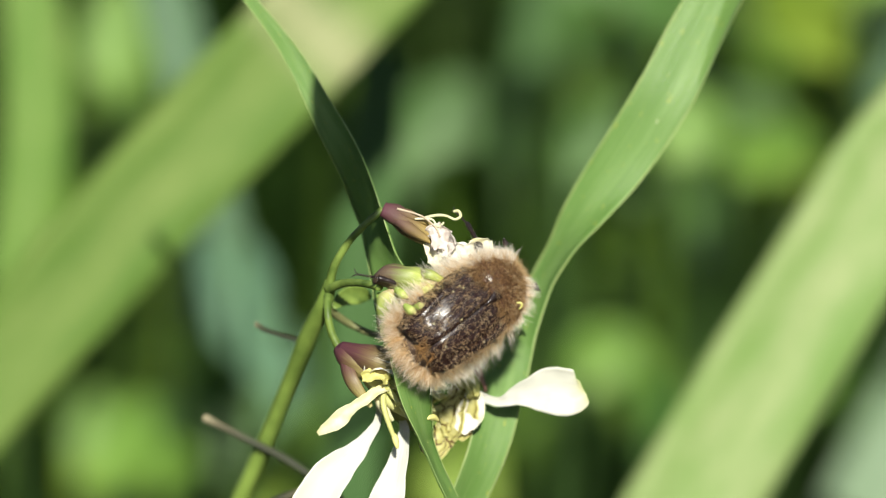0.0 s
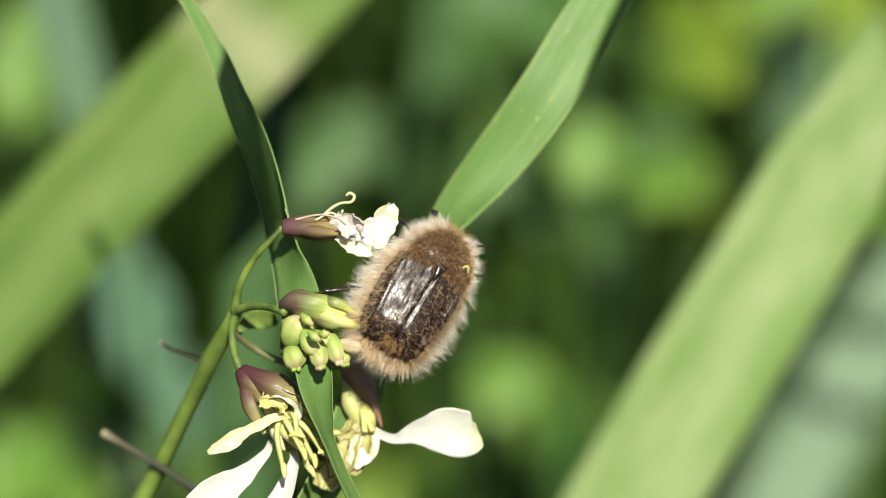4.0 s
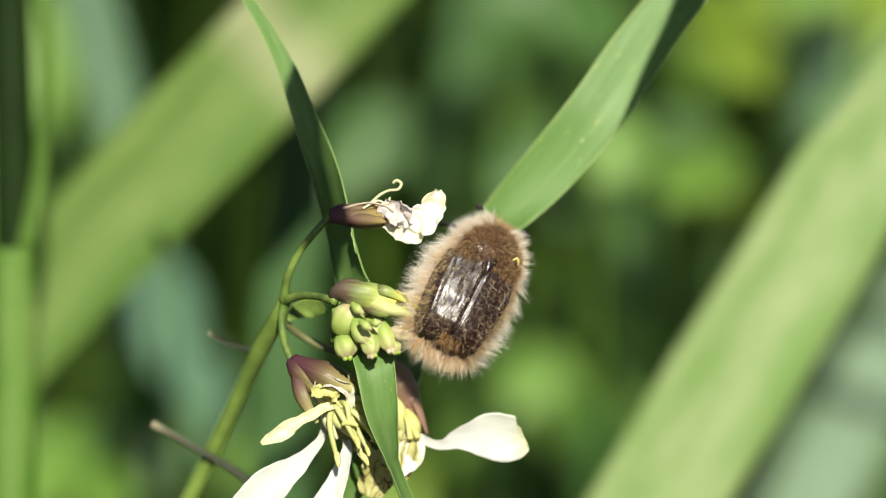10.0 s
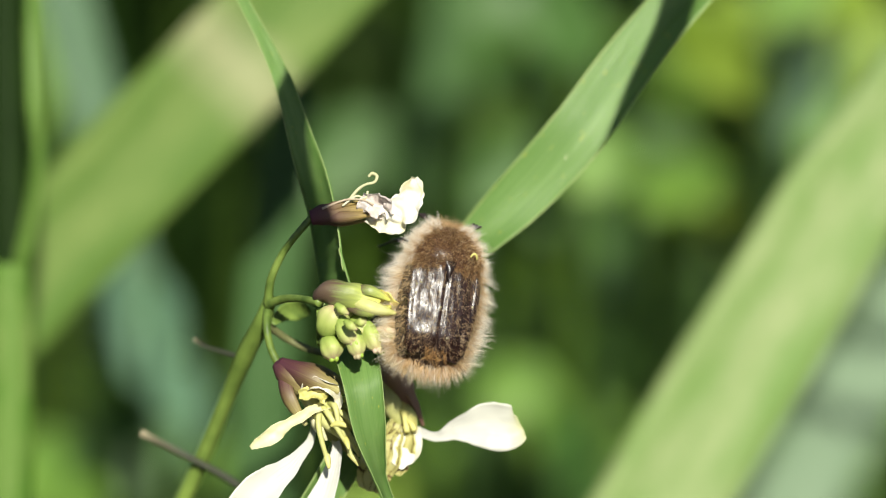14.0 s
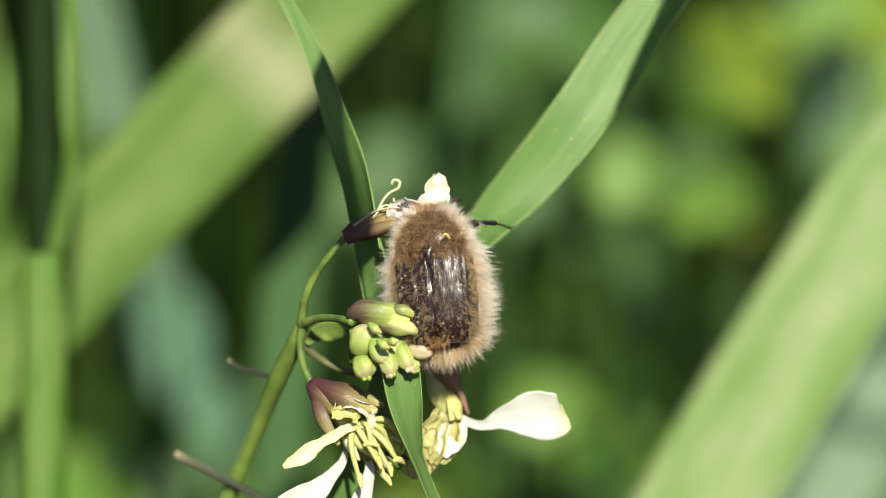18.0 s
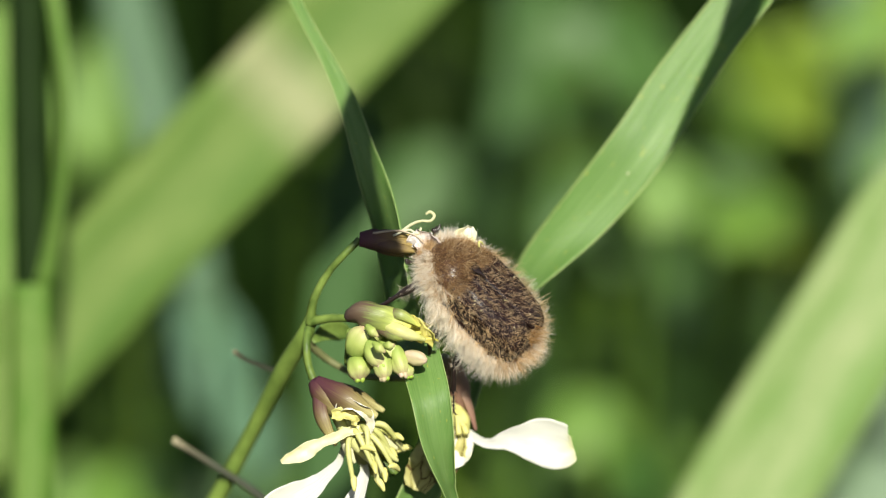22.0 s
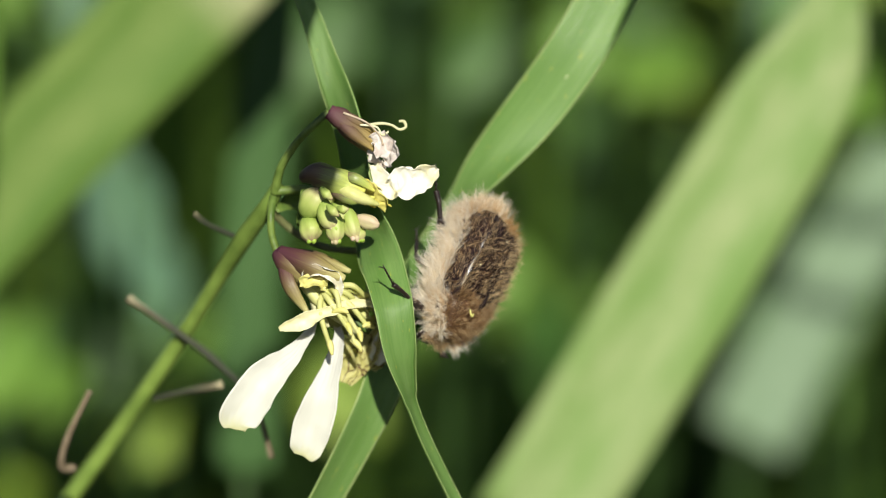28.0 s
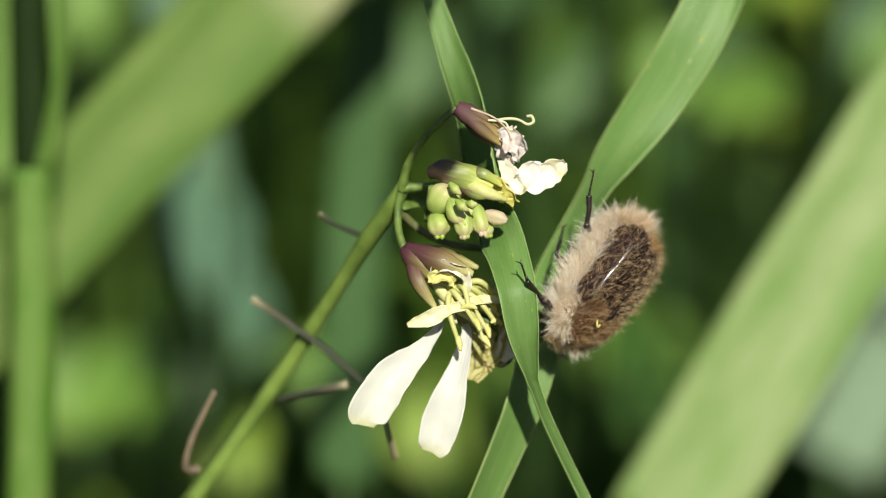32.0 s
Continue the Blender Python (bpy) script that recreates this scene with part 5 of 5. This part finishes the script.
def leg(sd, hip, knee, ankle, foot, thick):
    hip, knee, ankle, foot = [Vector((p[0] * sd, p[1], p[2])) for p in (hip, knee, ankle, foot)]
    femur = bpart("leg", tube([hip, (hip * 0.4 + knee * 0.6), knee], [thick * 0.8, thick, thick * 0.6], 12, 9, 1, 0.03), CHITIN_DARK, "thin black bristly leg", None, hip)
    shin = tube([knee, knee * 0.5 + ankle * 0.5 + Vector((0, 0, 0.12)), ankle], [thick * 0.5, thick * 0.5, thick * 0.62], 12, 8)
    bpart("shin", shin, CHITIN_DARK, "", femur, hip).matrix_basis = Matrix()
    d = (ankle - knee).normalized()
    for q in range(7):
        p = knee.lerp(ankle, 0.25 + 0.12 * q)
        o = Vector((0.3 * math.sin(q * 2.4), 0.3 * math.cos(q * 1.7), 0.25 * math.sin(q * 1.3 + 1)))
        bpart("spur", tube([p, p + o * 0.7 + d * 0.15, p + o + d * 0.35], [0.05, 0.035, 0.008], 5, 5), CHITIN_DARK, "", femur, hip).matrix_basis = Matrix()
    rows = []
    for q in range(5):
        a, b = ankle.lerp(foot, q / 5), ankle.lerp(foot, (q + 0.94) / 5)
        rows.append(tube([a, a.lerp(b, 0.7), b], [0.045, 0.10, 0.05], 6, 7))
        rows.append(tube([b, b + Vector((0.05, 0.1 * sd, 0.16)), b + (b - a) * 0.4 + Vector((0.1, 0.16 * sd, 0.25))], [0.02, 0.015, 0.004], 4, 4))
        rows.append(tube([b, b + Vector((-0.05, -0.1 * sd, -0.14)), b + (b - a) * 0.4 + Vector((-0.08, -0.16 * sd, -0.22))], [0.02, 0.015, 0.004], 4, 4))
    for q in (-1, 1):
        side = Vector((0.12 * q, 0.12 * q * sd, -0.12))
        rows.append(tube([foot, foot + (foot - ankle).normalized() * 0.25 + side, foot + (foot - ankle).normalized() * 0.3 + side * 2.4], [0.05, 0.045, 0.012], 6, 5))
    bpart("tarsus", join(*rows), CHITIN_DARK, "", femur, hip).matrix_basis = Matrix()

    def fuzz(rg):
        t = rg.uniform(0.1, 1)
        return hip.lerp(knee, t), Vector((rg.gauss(0, 1), rg.gauss(0, 1), rg.gauss(0, 1))).normalized()
    fz = hairs("leg_fur", 320, fuzz, HAIR_CREAM, (0.5, 1.0), 0.012, len(LEGS) + 20, "", femur, 0.3, 4, 0.08)
    fz.matrix_basis = Matrix.Translation(-hip * MM)
    LEGS.append(femur)


for sd in (1, -1):
    leg(sd, (2.0, 4.2, -1.5), (4.2, 4.3, -1.9), (6.2, 4.2, -2.6), (7.9, 3.7, -2.9), 0.36)
    leg(sd, (2.4, 0.8, -2.0), (4.4, 0.2, -2.4), (5.4, -1.2, -3.4), (6.2, -2.4, -3.9), 0.30)
    leg(sd, (2.3, -1.6, -2.0), (4.4, -2.4, -2.2), (5.8, -3.9, -2.9), (6.9, -5.2, -3.2), 0.40)


# ---- what moves ----
STEM_ROWS = [
    (0, -1.30, 0.39, -2.4),
    (0.5, 0.17, -1.46, 0.3),
    (1, 1.65, -3.30, 3.0),
    (1.5, 1.47, -2.86, 2.7),
    (2, 1.29, -2.41, 2.3),
    (2.5, 1.30, -2.23, 0.8),
    (4.5, 0.14, -1.34, 1.7),
    (5, -0.05, -0.94, 1.2),
    (5.5, 0.29, -1.00, 0.7),
    (6, 0.63, -1.07, 1.3),
    (6.5, 0.86, -1.02, 0.5),
    (7, 1.08, -0.98, 1.5),
    (7.5, 0.69, -0.46, -0.3),
    (8, 0.28, 0.05, 1.2),
    (8.5, 0.14, 0.03, 1.0),
    (9, 0.00, 0.00, 0.0),
    (9.5, 0.45, 0.47, 0.9),
    (10, 0.89, 0.94, 0.2),
    (10.5, 0.67, 1.07, 0.8),
    (11, 0.44, 1.20, 0.8),
    (11.5, 0.67, 1.76, 0.9),
    (12, 0.88, 2.32, 1.2),
    (12.5, 0.58, 2.03, -0.2),
    (13, 0.27, 1.74, -0.1),
    (13.5, 0.67, 1.85, 0.0),
    (14, 1.07, 1.97, -2.0),
    (14.5, 1.65, 1.70, -6.3),
    (15, 2.23, 1.43, -2.3),
    (15.5, 2.10, 0.76, -3.6),
    (17.5, 3.35, -1.11, -1.9),
    (18, 3.39, -1.25, -1.7),
    (18.5, 3.15, -1.29, -6.2),
    (19, 2.90, -1.34, -1.9),
    (19.5, 2.75, -1.11, 0.9),
    (20, 2.59, -0.89, -0.1),
    (20.5, 2.52, -0.76, -0.3),
    (21, 2.45, -0.62, 0.0),
    (21.5, 0.76, 0.56, 1.0),
    (22, -0.94, 1.74, 3.0),
    (22.5, 1.46, 4.24, -1.0),
    (23, 1.25, 4.64, -0.5),
    (23.5, 1.60, 4.73, -0.5),
    (24, 0.89, 5.09, 0.0),
    (24.5, 0.44, 5.31, 1.0),
    (25, -0.31, 4.95, 0.5),
    (25.5, -0.09, 5.25, 3.5),
    (26, 0.13, 5.53, 6.4),
    (26.5, 0.84, 5.18, 5.3),
    (28.5, 0.71, 4.69, 6.3),
    (29, 0.71, 4.73, 6.4),
    (29.5, 0.62, 4.58, 6.3),
    (30, 0.53, 4.42, 6.1),
    (30.5, 0.60, 4.44, 6.5),
    (31, 0.67, 4.46, 5.4),
    (31.5, 0.80, 3.97, 5.7),
    (32, 0.94, 3.48, 5.8),
]
LEFT_BLADE_ROWS = [(0, -2.86), (0.5, -1.81), (1, -0.76), (1.5, -0.78), (2, -0.81), (2.5, -0.51), (4.5, -1.16), (5, -1.32), (5.5, -0.78), (6, -0.23), (6.5, 0.38), (7, 0.99), (7.5, 0.34), (8, -0.31), (8.5, -0.16), (9, 0.0), (9.5, 0.31), (10, 0.62), (10.5, 0.47), (11, 0.32), (11.5, 0.55), (12, 0.78), (12.5, 0.32), (13, -0.15), (13.5, 0.37), (14, 0.88), (14.5, 1.85), (15, 2.82), (15.5, 3.1), (17.5, 4.24), (18, 3.49), (18.5, 3.38), (19, 3.27), (19.5, 2.46), (20, 1.65), (20.5, 1.85), (21, 2.06), (21.5, 1.63), (22, 1.21), (22.5, 3.52), (23, 4.4), (23.5, 4.38), (24, 4.35), (24.5, 3.6), (25, 2.84), (25.5, 2.87), (26, 2.9), (26.5, 2.93), (28.5, 3.04), (29, 3.06), (29.5, 2.94), (30, 2.81), (30.5, 2.79), (31, 2.76), (31.5, 2.77), (32, 2.77)]
# seconds, degrees by which the leaf in front leans
LEFT_ROLL = [(0, -1), (1, -1), (2.5, -0.3), (9, 0), (19, 0), (20, -1.5), (21, -1.5), (22, -1), (23, -1.5), (24, -2.5), (25, -0.6), (26, 0), (32, 0)]
RIGHT_BLADE_ROWS = [
    (0, -7.0),
    (1, -8.0),
    (2, -6.0),
    (5, -3.2),
    (6, -2.5),
    (7, -1.0),
    (8, -0.5),
    (9, 0.0),
    (10, 0.5),
    (11, 1.0),
    (12, 2.5),
    (13, 4.0),
    (14, 2.0),
    (15, 0.0),
    (18, -1.2),
    (19, -3.5),
    (20, -2.8),
    (21, -2.0),
    (22, -1.0),
    (23, -2.0),
    (24, -1.0),
    (25, 2.0),
    (26, -1.5),
    (29, -3.5),
    (30, -4.0),
    (31, -6.0),
    (32, -8.0),
]
CULM_ROWS = [
    (0, -14.1),
    (1, -7.4),
    (2, -4.4),
    (5, -5.7),
    (6, -4.9),
    (7, -3.1),
    (8, 4.2),
    (9, 0.0),
    (10, -0.3),
    (11, 2.2),
    (12, 1.8),
    (13, -0.2),
    (14, 0.9),
    (15, 1.7),
    (18, 2.8),
    (19, 2.2),
    (20, 1.5),
    (21, -0.0),
    (22, -2.9),
    (23, -1.6),
    (24, -5.5),
    (25, -5.7),
    (26, -4.1),
    (29, -2.5),
    (30, -3.2),
    (31, -3.1),
    (32, -6.8),
]
BACK_LEFT_ROWS = [(0, -5.3), (1, -3.5), (2, -2.0), (5, -1.3), (7, -1.4), (8, 0.1), (9, -0.6), (10, -1.5), (12, -1.2), (13, 0.5), (14, -4.0), (15, -2.5), (18, -2.5), (19, -3.5), (20, -3.6), (21, -1.9), (22, -5.5), (23, -5.4), (24, -6.3), (25, -6.0), (26, -5.3), (29, -4.7), (30, -5.2), (31, -6.7), (32, -7.8)]
BACK_RIGHT_ROWS = [(0, -3.6), (1, 0.0), (2, 0.4), (5, 0.9), (7, 1.1), (8, 0.3), (9, -0.6), (10, -1.1), (12, 0.2), (13, -2.0), (14, 0.1), (15, 2.1), (18, 2.9), (19, 2.0), (20, 2.2), (21, 3.8), (22, 0.5), (23, 0.7), (24, 0.0), (25, -1.1), (26, -2.0), (29, -4.7), (30, -3.1), (31, -2.5), (32, -2.0)]
REAR_ROWS = [
    (0, 0.22, 0.67),
    (0.5, 0.35, 2.01),
    (1, 0.40, 3.39),
    (1.5, -0.03, 2.57),
    (2, -0.45, 1.77),
    (2.5, 0.22, 1.70),
    (4.5, -0.13, 0.03),
    (5, -0.25, -0.23),
    (5.5, -0.52, -0.61),
    (6, -0.25, -0.11),
    (6.5, -0.50, -0.74),
    (7, -0.45, -0.80),
    (7.5, -0.44, -1.01),
    (8, -0.35, -0.36),
    (8.5, -0.19, -0.49),
    (9, 0.00, -0.09),
    (9.5, -0.53, -1.18),
    (10, -0.56, -1.20),
    (10.5, -0.54, -1.46),
    (11, -0.24, -0.55),
    (11.5, -0.44, -1.09),
    (12, -0.68, -1.10),
    (12.5, -0.16, -1.56),
    (13, -0.41, -1.51),
    (13.5, -0.22, -0.92),
    (14, 0.06, -0.75),
    (14.5, 0.39, -0.82),
    (15, 0.21, -0.54),
    (15.5, 0.54, -0.20),
    (17.5, 1.03, 1.71),
    (18, 1.08, 1.78),
    (18.5, 0.85, 0.55),
    (19, 1.13, 2.06),
    (19.5, 1.18, 2.42),
    (20, 1.11, 2.27),
    (20.5, 1.06, 2.36),
    (21, 1.00, 1.73),
    (21.5, 1.11, 1.73),
    (22, 1.67, 1.45),
    (22.5, -0.2, -1.4), (24, -0.8, -1.5), (25, -0.5, -1.4), (26, -0.5, -0.2), (32, -0.6, -0.2),
]
BEETLE_ROWS = [
    (0, -4.76, -6.0, -6.55, 52, 13, 15),
    (0.5, -2.13, -6.0, -7.67, 47, 15, 22),
    (1, 0.51, -6.0, -8.79, 42, 17, 30),
    (1.5, 0.70, -5.5, -7.43, 38, 15, 20),
    (2, 0.89, -4.9, -6.06, 33, 13, 9),
    (2.5, 1.11, -4.9, -5.80, 30, 13, 8),
    (4.5, 1.10, -4.9, -5.17, 33, 13, 9),
    (5, 0.81, -4.9, -4.41, 30, 15, 9),
    (5.5, 1.20, -4.9, -3.90, 27, 14, 8),
    (6, 1.59, -4.9, -3.38, 24, 13, 8),
    (6.5, 2.52, -4.9, -2.72, 26, 19, 8),
    (7, 3.44, -4.9, -2.06, 28, 25, 8),
    (7.5, 2.50, -4.9, -2.82, 33, 21, 8),
    (8, 1.56, -4.9, -3.59, 38, 17, 8),
    (8.5, 0.91, -4.9, -4.19, 38, 15, 15),
    (9, 0.26, -4.9, -4.79, 38, 13, 22),
    (9.5, 0.90, -4.9, -4.04, 33, 13, 16),
    (10, 1.53, -4.9, -3.29, 28, 13, 10),
    (10.5, 1.23, -4.9, -4.16, 34, 13, 16),
    (11, 0.93, -4.9, -5.02, 40, 13, 22),
    (11.5, 0.78, -4.9, -5.17, 33, 13, 22),
    (12, 0.64, -4.9, -5.32, 26, 13, 22),
    (12.5, 0.29, -4.9, -4.79, 20, 13, 17),
    (13, -0.06, -4.9, -4.25, 15, 13, 12),
    (13.5, 0.16, -4.9, -3.43, 12, 13, 10),
    (14, 0.37, -4.9, -2.61, 10, 13, 8),
    (14.5, 1.08, -4.9, -2.42, 11, 13, 8),
    (15, 1.79, -4.9, -2.24, 12, 13, 7),
    (15.5, 0.77, -4.9, -3.03, 9, 6, 5),
    (17.5, -0.01, -4.9, -3.30, -7, -11, 0),
    (18, -0.04, -4.9, -3.11, -6, -11, 0),
    (18.5, -0.20, -4.9, -2.84, -4, -11, 0),
    (19, -0.36, -4.9, -2.57, -3, -11, 0),
    (19.5, -0.74, -4.9, -1.74, -10, -9, 0),
    (20, -1.12, -4.9, -0.92, -16, -5, 0),
    (20.5, -1.07, -4.9, -0.71, -24, 3, 2),
    (21, -1.02, -4.9, -0.50, -33, 12, 5),
    (21.5, -1.32, -4.9, -1.28, -40, 24, -6),
    (22, -1.02, -3.0, -1.57, -43, 38, -9),
    (22.5, 3.85, 0.3, -4.87, -78, 8, -58),
    (23, 3.87, 1.2, -6.01, -105, -5, -58),
    (23.5, 1.78, 1.0, -5.18, -118, -13, -52),
    (24, 3.27, 0.8, -6.15, -130, -26, -44),
    (24.5, 2.99, 0.3, -6.33, -140, -40, -34),
    (25, 2.52, -0.2, -6.34, -148, -50, -28),
    (25.5, 2.45, -0.2, -6.47, -152, -52, -24),
    (26, 2.45, -0.3, -6.61, -155, -54, -20),
    (26.5, 2.67, -0.3, -6.65, -156, -54, -18),
    (28.5, 2.82, -0.4, -7.23, -156, -54, -14),
    (29, 3.08, -0.4, -7.37, -155, -54, -12),
    (29.5, 3.04, -0.5, -7.52, -154, -53, -11),
    (30, 3.02, -0.5, -7.67, -153, -53, -10),
    (30.5, 3.11, -0.5, -7.82, -151, -53, -10),
    (31, 3.19, -0.5, -7.98, -149, -53, -10),
    (31.5, 3.28, -0.6, -8.60, -147, -53, -10),
    (32, 3.55, -0.6, -9.23, -145, -54, -10),
]
TIP_ROWS = [(0, -5), (1, -4), (2, -2), (5, 0), (7, 1), (9, 1.5), (10, 2), (12, 3.5), (14, 5), (15, 6), (18, 4), (19, 3), (20, 5), (21, 7), (22, 5), (24, 4.5), (26, 4), (30, 3), (32, 3.5)]
WITHERED_ROWS = [(0, 32, 8), (1, 24, 5), (1.6, 12, 2), (2, 5, 0), (2.5, 0, 0), (9, 0, 0), (13.5, -3, 0), (15, -12, 0), (15.5, -12, 0), (17.5, -20, 0), (19, -15, 0), (21.5, -2, 0), (22, 4, 0), (22.4, 38, 7), (24, 39, 9), (25, 37, 7), (26, 31, -1), (32, 29, -1)]
LOOSE_ROWS = [(0, 0, 0), (22, 0, 0), (22.5, 0.9, -0.7), (32, 0.9, -0.7)]
CLUSTER_ROWS = [(0, 0, 0, 0, 0, 0), (21.5, 0, 0, 0, 0, 0), (22.6, -1.9, 2.5, 0.2, 0, 50), (25, -1.9, 2.5, 0.3, 0, 50), (26, -1.9, 2.5, 0.9, 0, 50), (32, -1.9, 2.5, 0.9, 0, 50)]
NARROW_ROWS = [(0, 0, 0, 0), (21.5, 0, 0, 0), (24, 2.6, -1.3, 14), (32, 2.6, -1.3, 14)]
FLOWER_ROWS = [(0, -4), (1, -4), (2.5, 0), (21, 0), (22.5, 1), (24, -3), (25, -2), (26, -10), (32, -10)]
WING_ROWS = [(0, 0, 0, 0), (21.8, 0, 0, 0), (22.5, 0, 30, 27), (23, 0, 35, 21), (24, 0, 38, 14), (25, -0.5, 75, 40), (26, -1.2, 90, 36), (32, -1.2, 90, 36)]
# for each leg (right front, middle, hind; left front, middle, hind): seconds, degrees folded under, degrees swung forward
LEG_ROWS = [
    [(0, 60, 0), (18.5, 45, 0), (19, 38, 8), (20, 12, 0), (21, 5, 0), (22, 40, 0), (23, 15, -10), (24, -5, 0), (26, -5, -3), (29, -5, -3), (32, -5, -3)],
    [(0, 70, 0), (21.5, 70, 0), (22.5, 40, 0), (23, 20, 0), (24, 55, 0), (26, 84, 0), (32, 86, 0)],
    [(0, 70, 0), (22, 65, 0), (22.5, 30, 0), (24, 0, -8), (25, -5, -12), (32, -5, -12)],
    [(0, 40, 20), (1, 20, 25), (2, 50, 10), (6.5, 60, 10), (7, 20, 35), (8, 30, 20), (9, 60, 0), (10.4, 60, 10), (10.8, 15, 68), (11.3, 15, 68), (11.9, 60, 10), (19, 60, 0), (20, 0, 5), (21.5, 30, 20), (22.5, 60, 0), (24, 88, 0), (32, 88, 0)],
    [(0, 60, 0), (14, 60, 0), (15, 10, 0), (15.5, 60, 0), (20, 40, 0), (21.5, 10, 10), (22.5, 60, 0), (32, 60, 0)],
    [(0, -22, 5), (15, -20, 0), (19, -5, 0), (20, 20, 0), (21.5, 15, 0), (22.5, 60, 0), (32, 60, 0)],
]


def motions():
    walk(plant, [(t, STAGE @ Matrix.Translation(FOOT + Vector((x * MM, 0, z * MM))) @ pose(0, 0, 0, 0, roll, 0)) for t, x, z, roll in STEM_ROWS])
    walk(culm, [(t, STAGE @ Matrix.Translation(S(22, 440, 48) + Vector((x * MM, 0, 0)))) for t, x in CULM_ROWS])
    for leaf, c, rows in ((back_left, S(330, 280, 75), BACK_LEFT_ROWS), (back_right, S(1395, 530, 65), BACK_RIGHT_ROWS)):
        walk(leaf, [(t, STAGE @ Matrix.Translation(c + Vector((x * MM, 0, 0)))) for t, x in rows])
    home = S(588, 430, 0)
    walk(left_blade, [(t, STAGE @ Matrix.Translation(home + Vector((x * MM, 0, 0))) @ pose(0, 0, 0, 0, float(np.interp(t, *zip(*LEFT_ROLL))), 0)) for t, x in LEFT_BLADE_ROWS])
    # the added leaf follows the narrow one so its shadow stays there
    walk(over_leaf, [(t, STAGE @ Matrix.Translation(over[4] + Vector(((x - 2.2 * min(1, max(0, t / 2 - 11))) * MM, 0, 0)))) for t, x in LEFT_BLADE_ROWS])
    walk(left_tip, [(t, pose(0, 0, 0, 0, roll, 0)) for t, roll in TIP_ROWS])
    hub = S(1017, 255, 8)
    walk(right_blade, [(t, STAGE @ Matrix.Translation(hub) @ pose(0, 0, 0, 0, roll, 0)) for t, roll in RIGHT_BLADE_ROWS])
    walk(beetle, [(t, STAGE @ Matrix.Translation((x * MM, y * MM, z * MM)) @ pose(0, 0, 0, 0, heading, 0) @ pose(0, 0, 0, 90 - pitch) @ pose(0, 0, 0, 0, yaw, 0)) for t, x, y, z, heading, yaw, pitch in BEETLE_ROWS])
    for femur, sd, rows in zip(LEGS, (1, 1, 1, -1, -1, -1), LEG_ROWS):
        base = femur.matrix_basis.copy()
        walk(femur, [(t, base @ pose(0, 0, 0, 0, sd * fold, 0) @ pose(0, 0, 0, 0, 0, sd * swing)) for t, fold, swing in rows])
    arm = NODE - FOOT

    def bent(a, yaw=0):
        return Matrix.Translation(arm) @ pose(0, 0, 0, 0, a, 0) @ pose(0, 0, 0, 0, 0, yaw) @ Matrix.Translation(-arm)
    walk(withered, [(t, Matrix.Translation(bent(a) @ (UP - FOOT)) @ pose(0, 0, 0, 0, roll, 0)) for t, roll, a in WITHERED_ROWS])
    rest = loose.matrix_basis.copy()
    walk(loose, [(t, pose(x * MM, 0, z * MM) @ rest) for t, x, z in LOOSE_ROWS])
    rest = upper_pedicel.matrix_basis.copy()
    walk(upper_pedicel, [(t, bent(a) @ rest) for t, roll, a in WITHERED_ROWS])
    rest = cluster[0].matrix_basis.copy()
    walk(cluster[0], [(t, bent(a, yaw) @ rest) for t, x, y, z, a, yaw in CLUSTER_ROWS])
    for ob in cluster[1:]:
        rest = ob.matrix_basis.copy()
        walk(ob, [(t, Matrix.Translation((x * MM, y * MM, z * MM)) @ bent(a) @ rest) for t, x, y, z, a, yaw in CLUSTER_ROWS])
    rest = narrow.matrix_basis.copy()
    walk(narrow, [(t, rest @ pose(x * MM, 0, z * MM, 0, roll, 0)) for t, x, z, roll in NARROW_ROWS])
    base = Matrix.Translation(LOW - FOOT)
    walk(flower, [(t, base @ pose(0, 0, 0, 0, roll, 0)) for t, roll in FLOWER_ROWS])
    walk(rear, [(t, Matrix.Translation(REAR - FOOT + Vector((x * MM, 0.0008, z * MM)))) for t, x, z in REAR_ROWS])
    base = Matrix.Translation(CLAW - REAR)
    walk(wing, [(t, base @ pose(x * MM, 0, 0, 0, 0, swing) @ pose(0, 0, 0, 0, droop, 0)) for t, x, swing, droop in WING_ROWS])


motions()
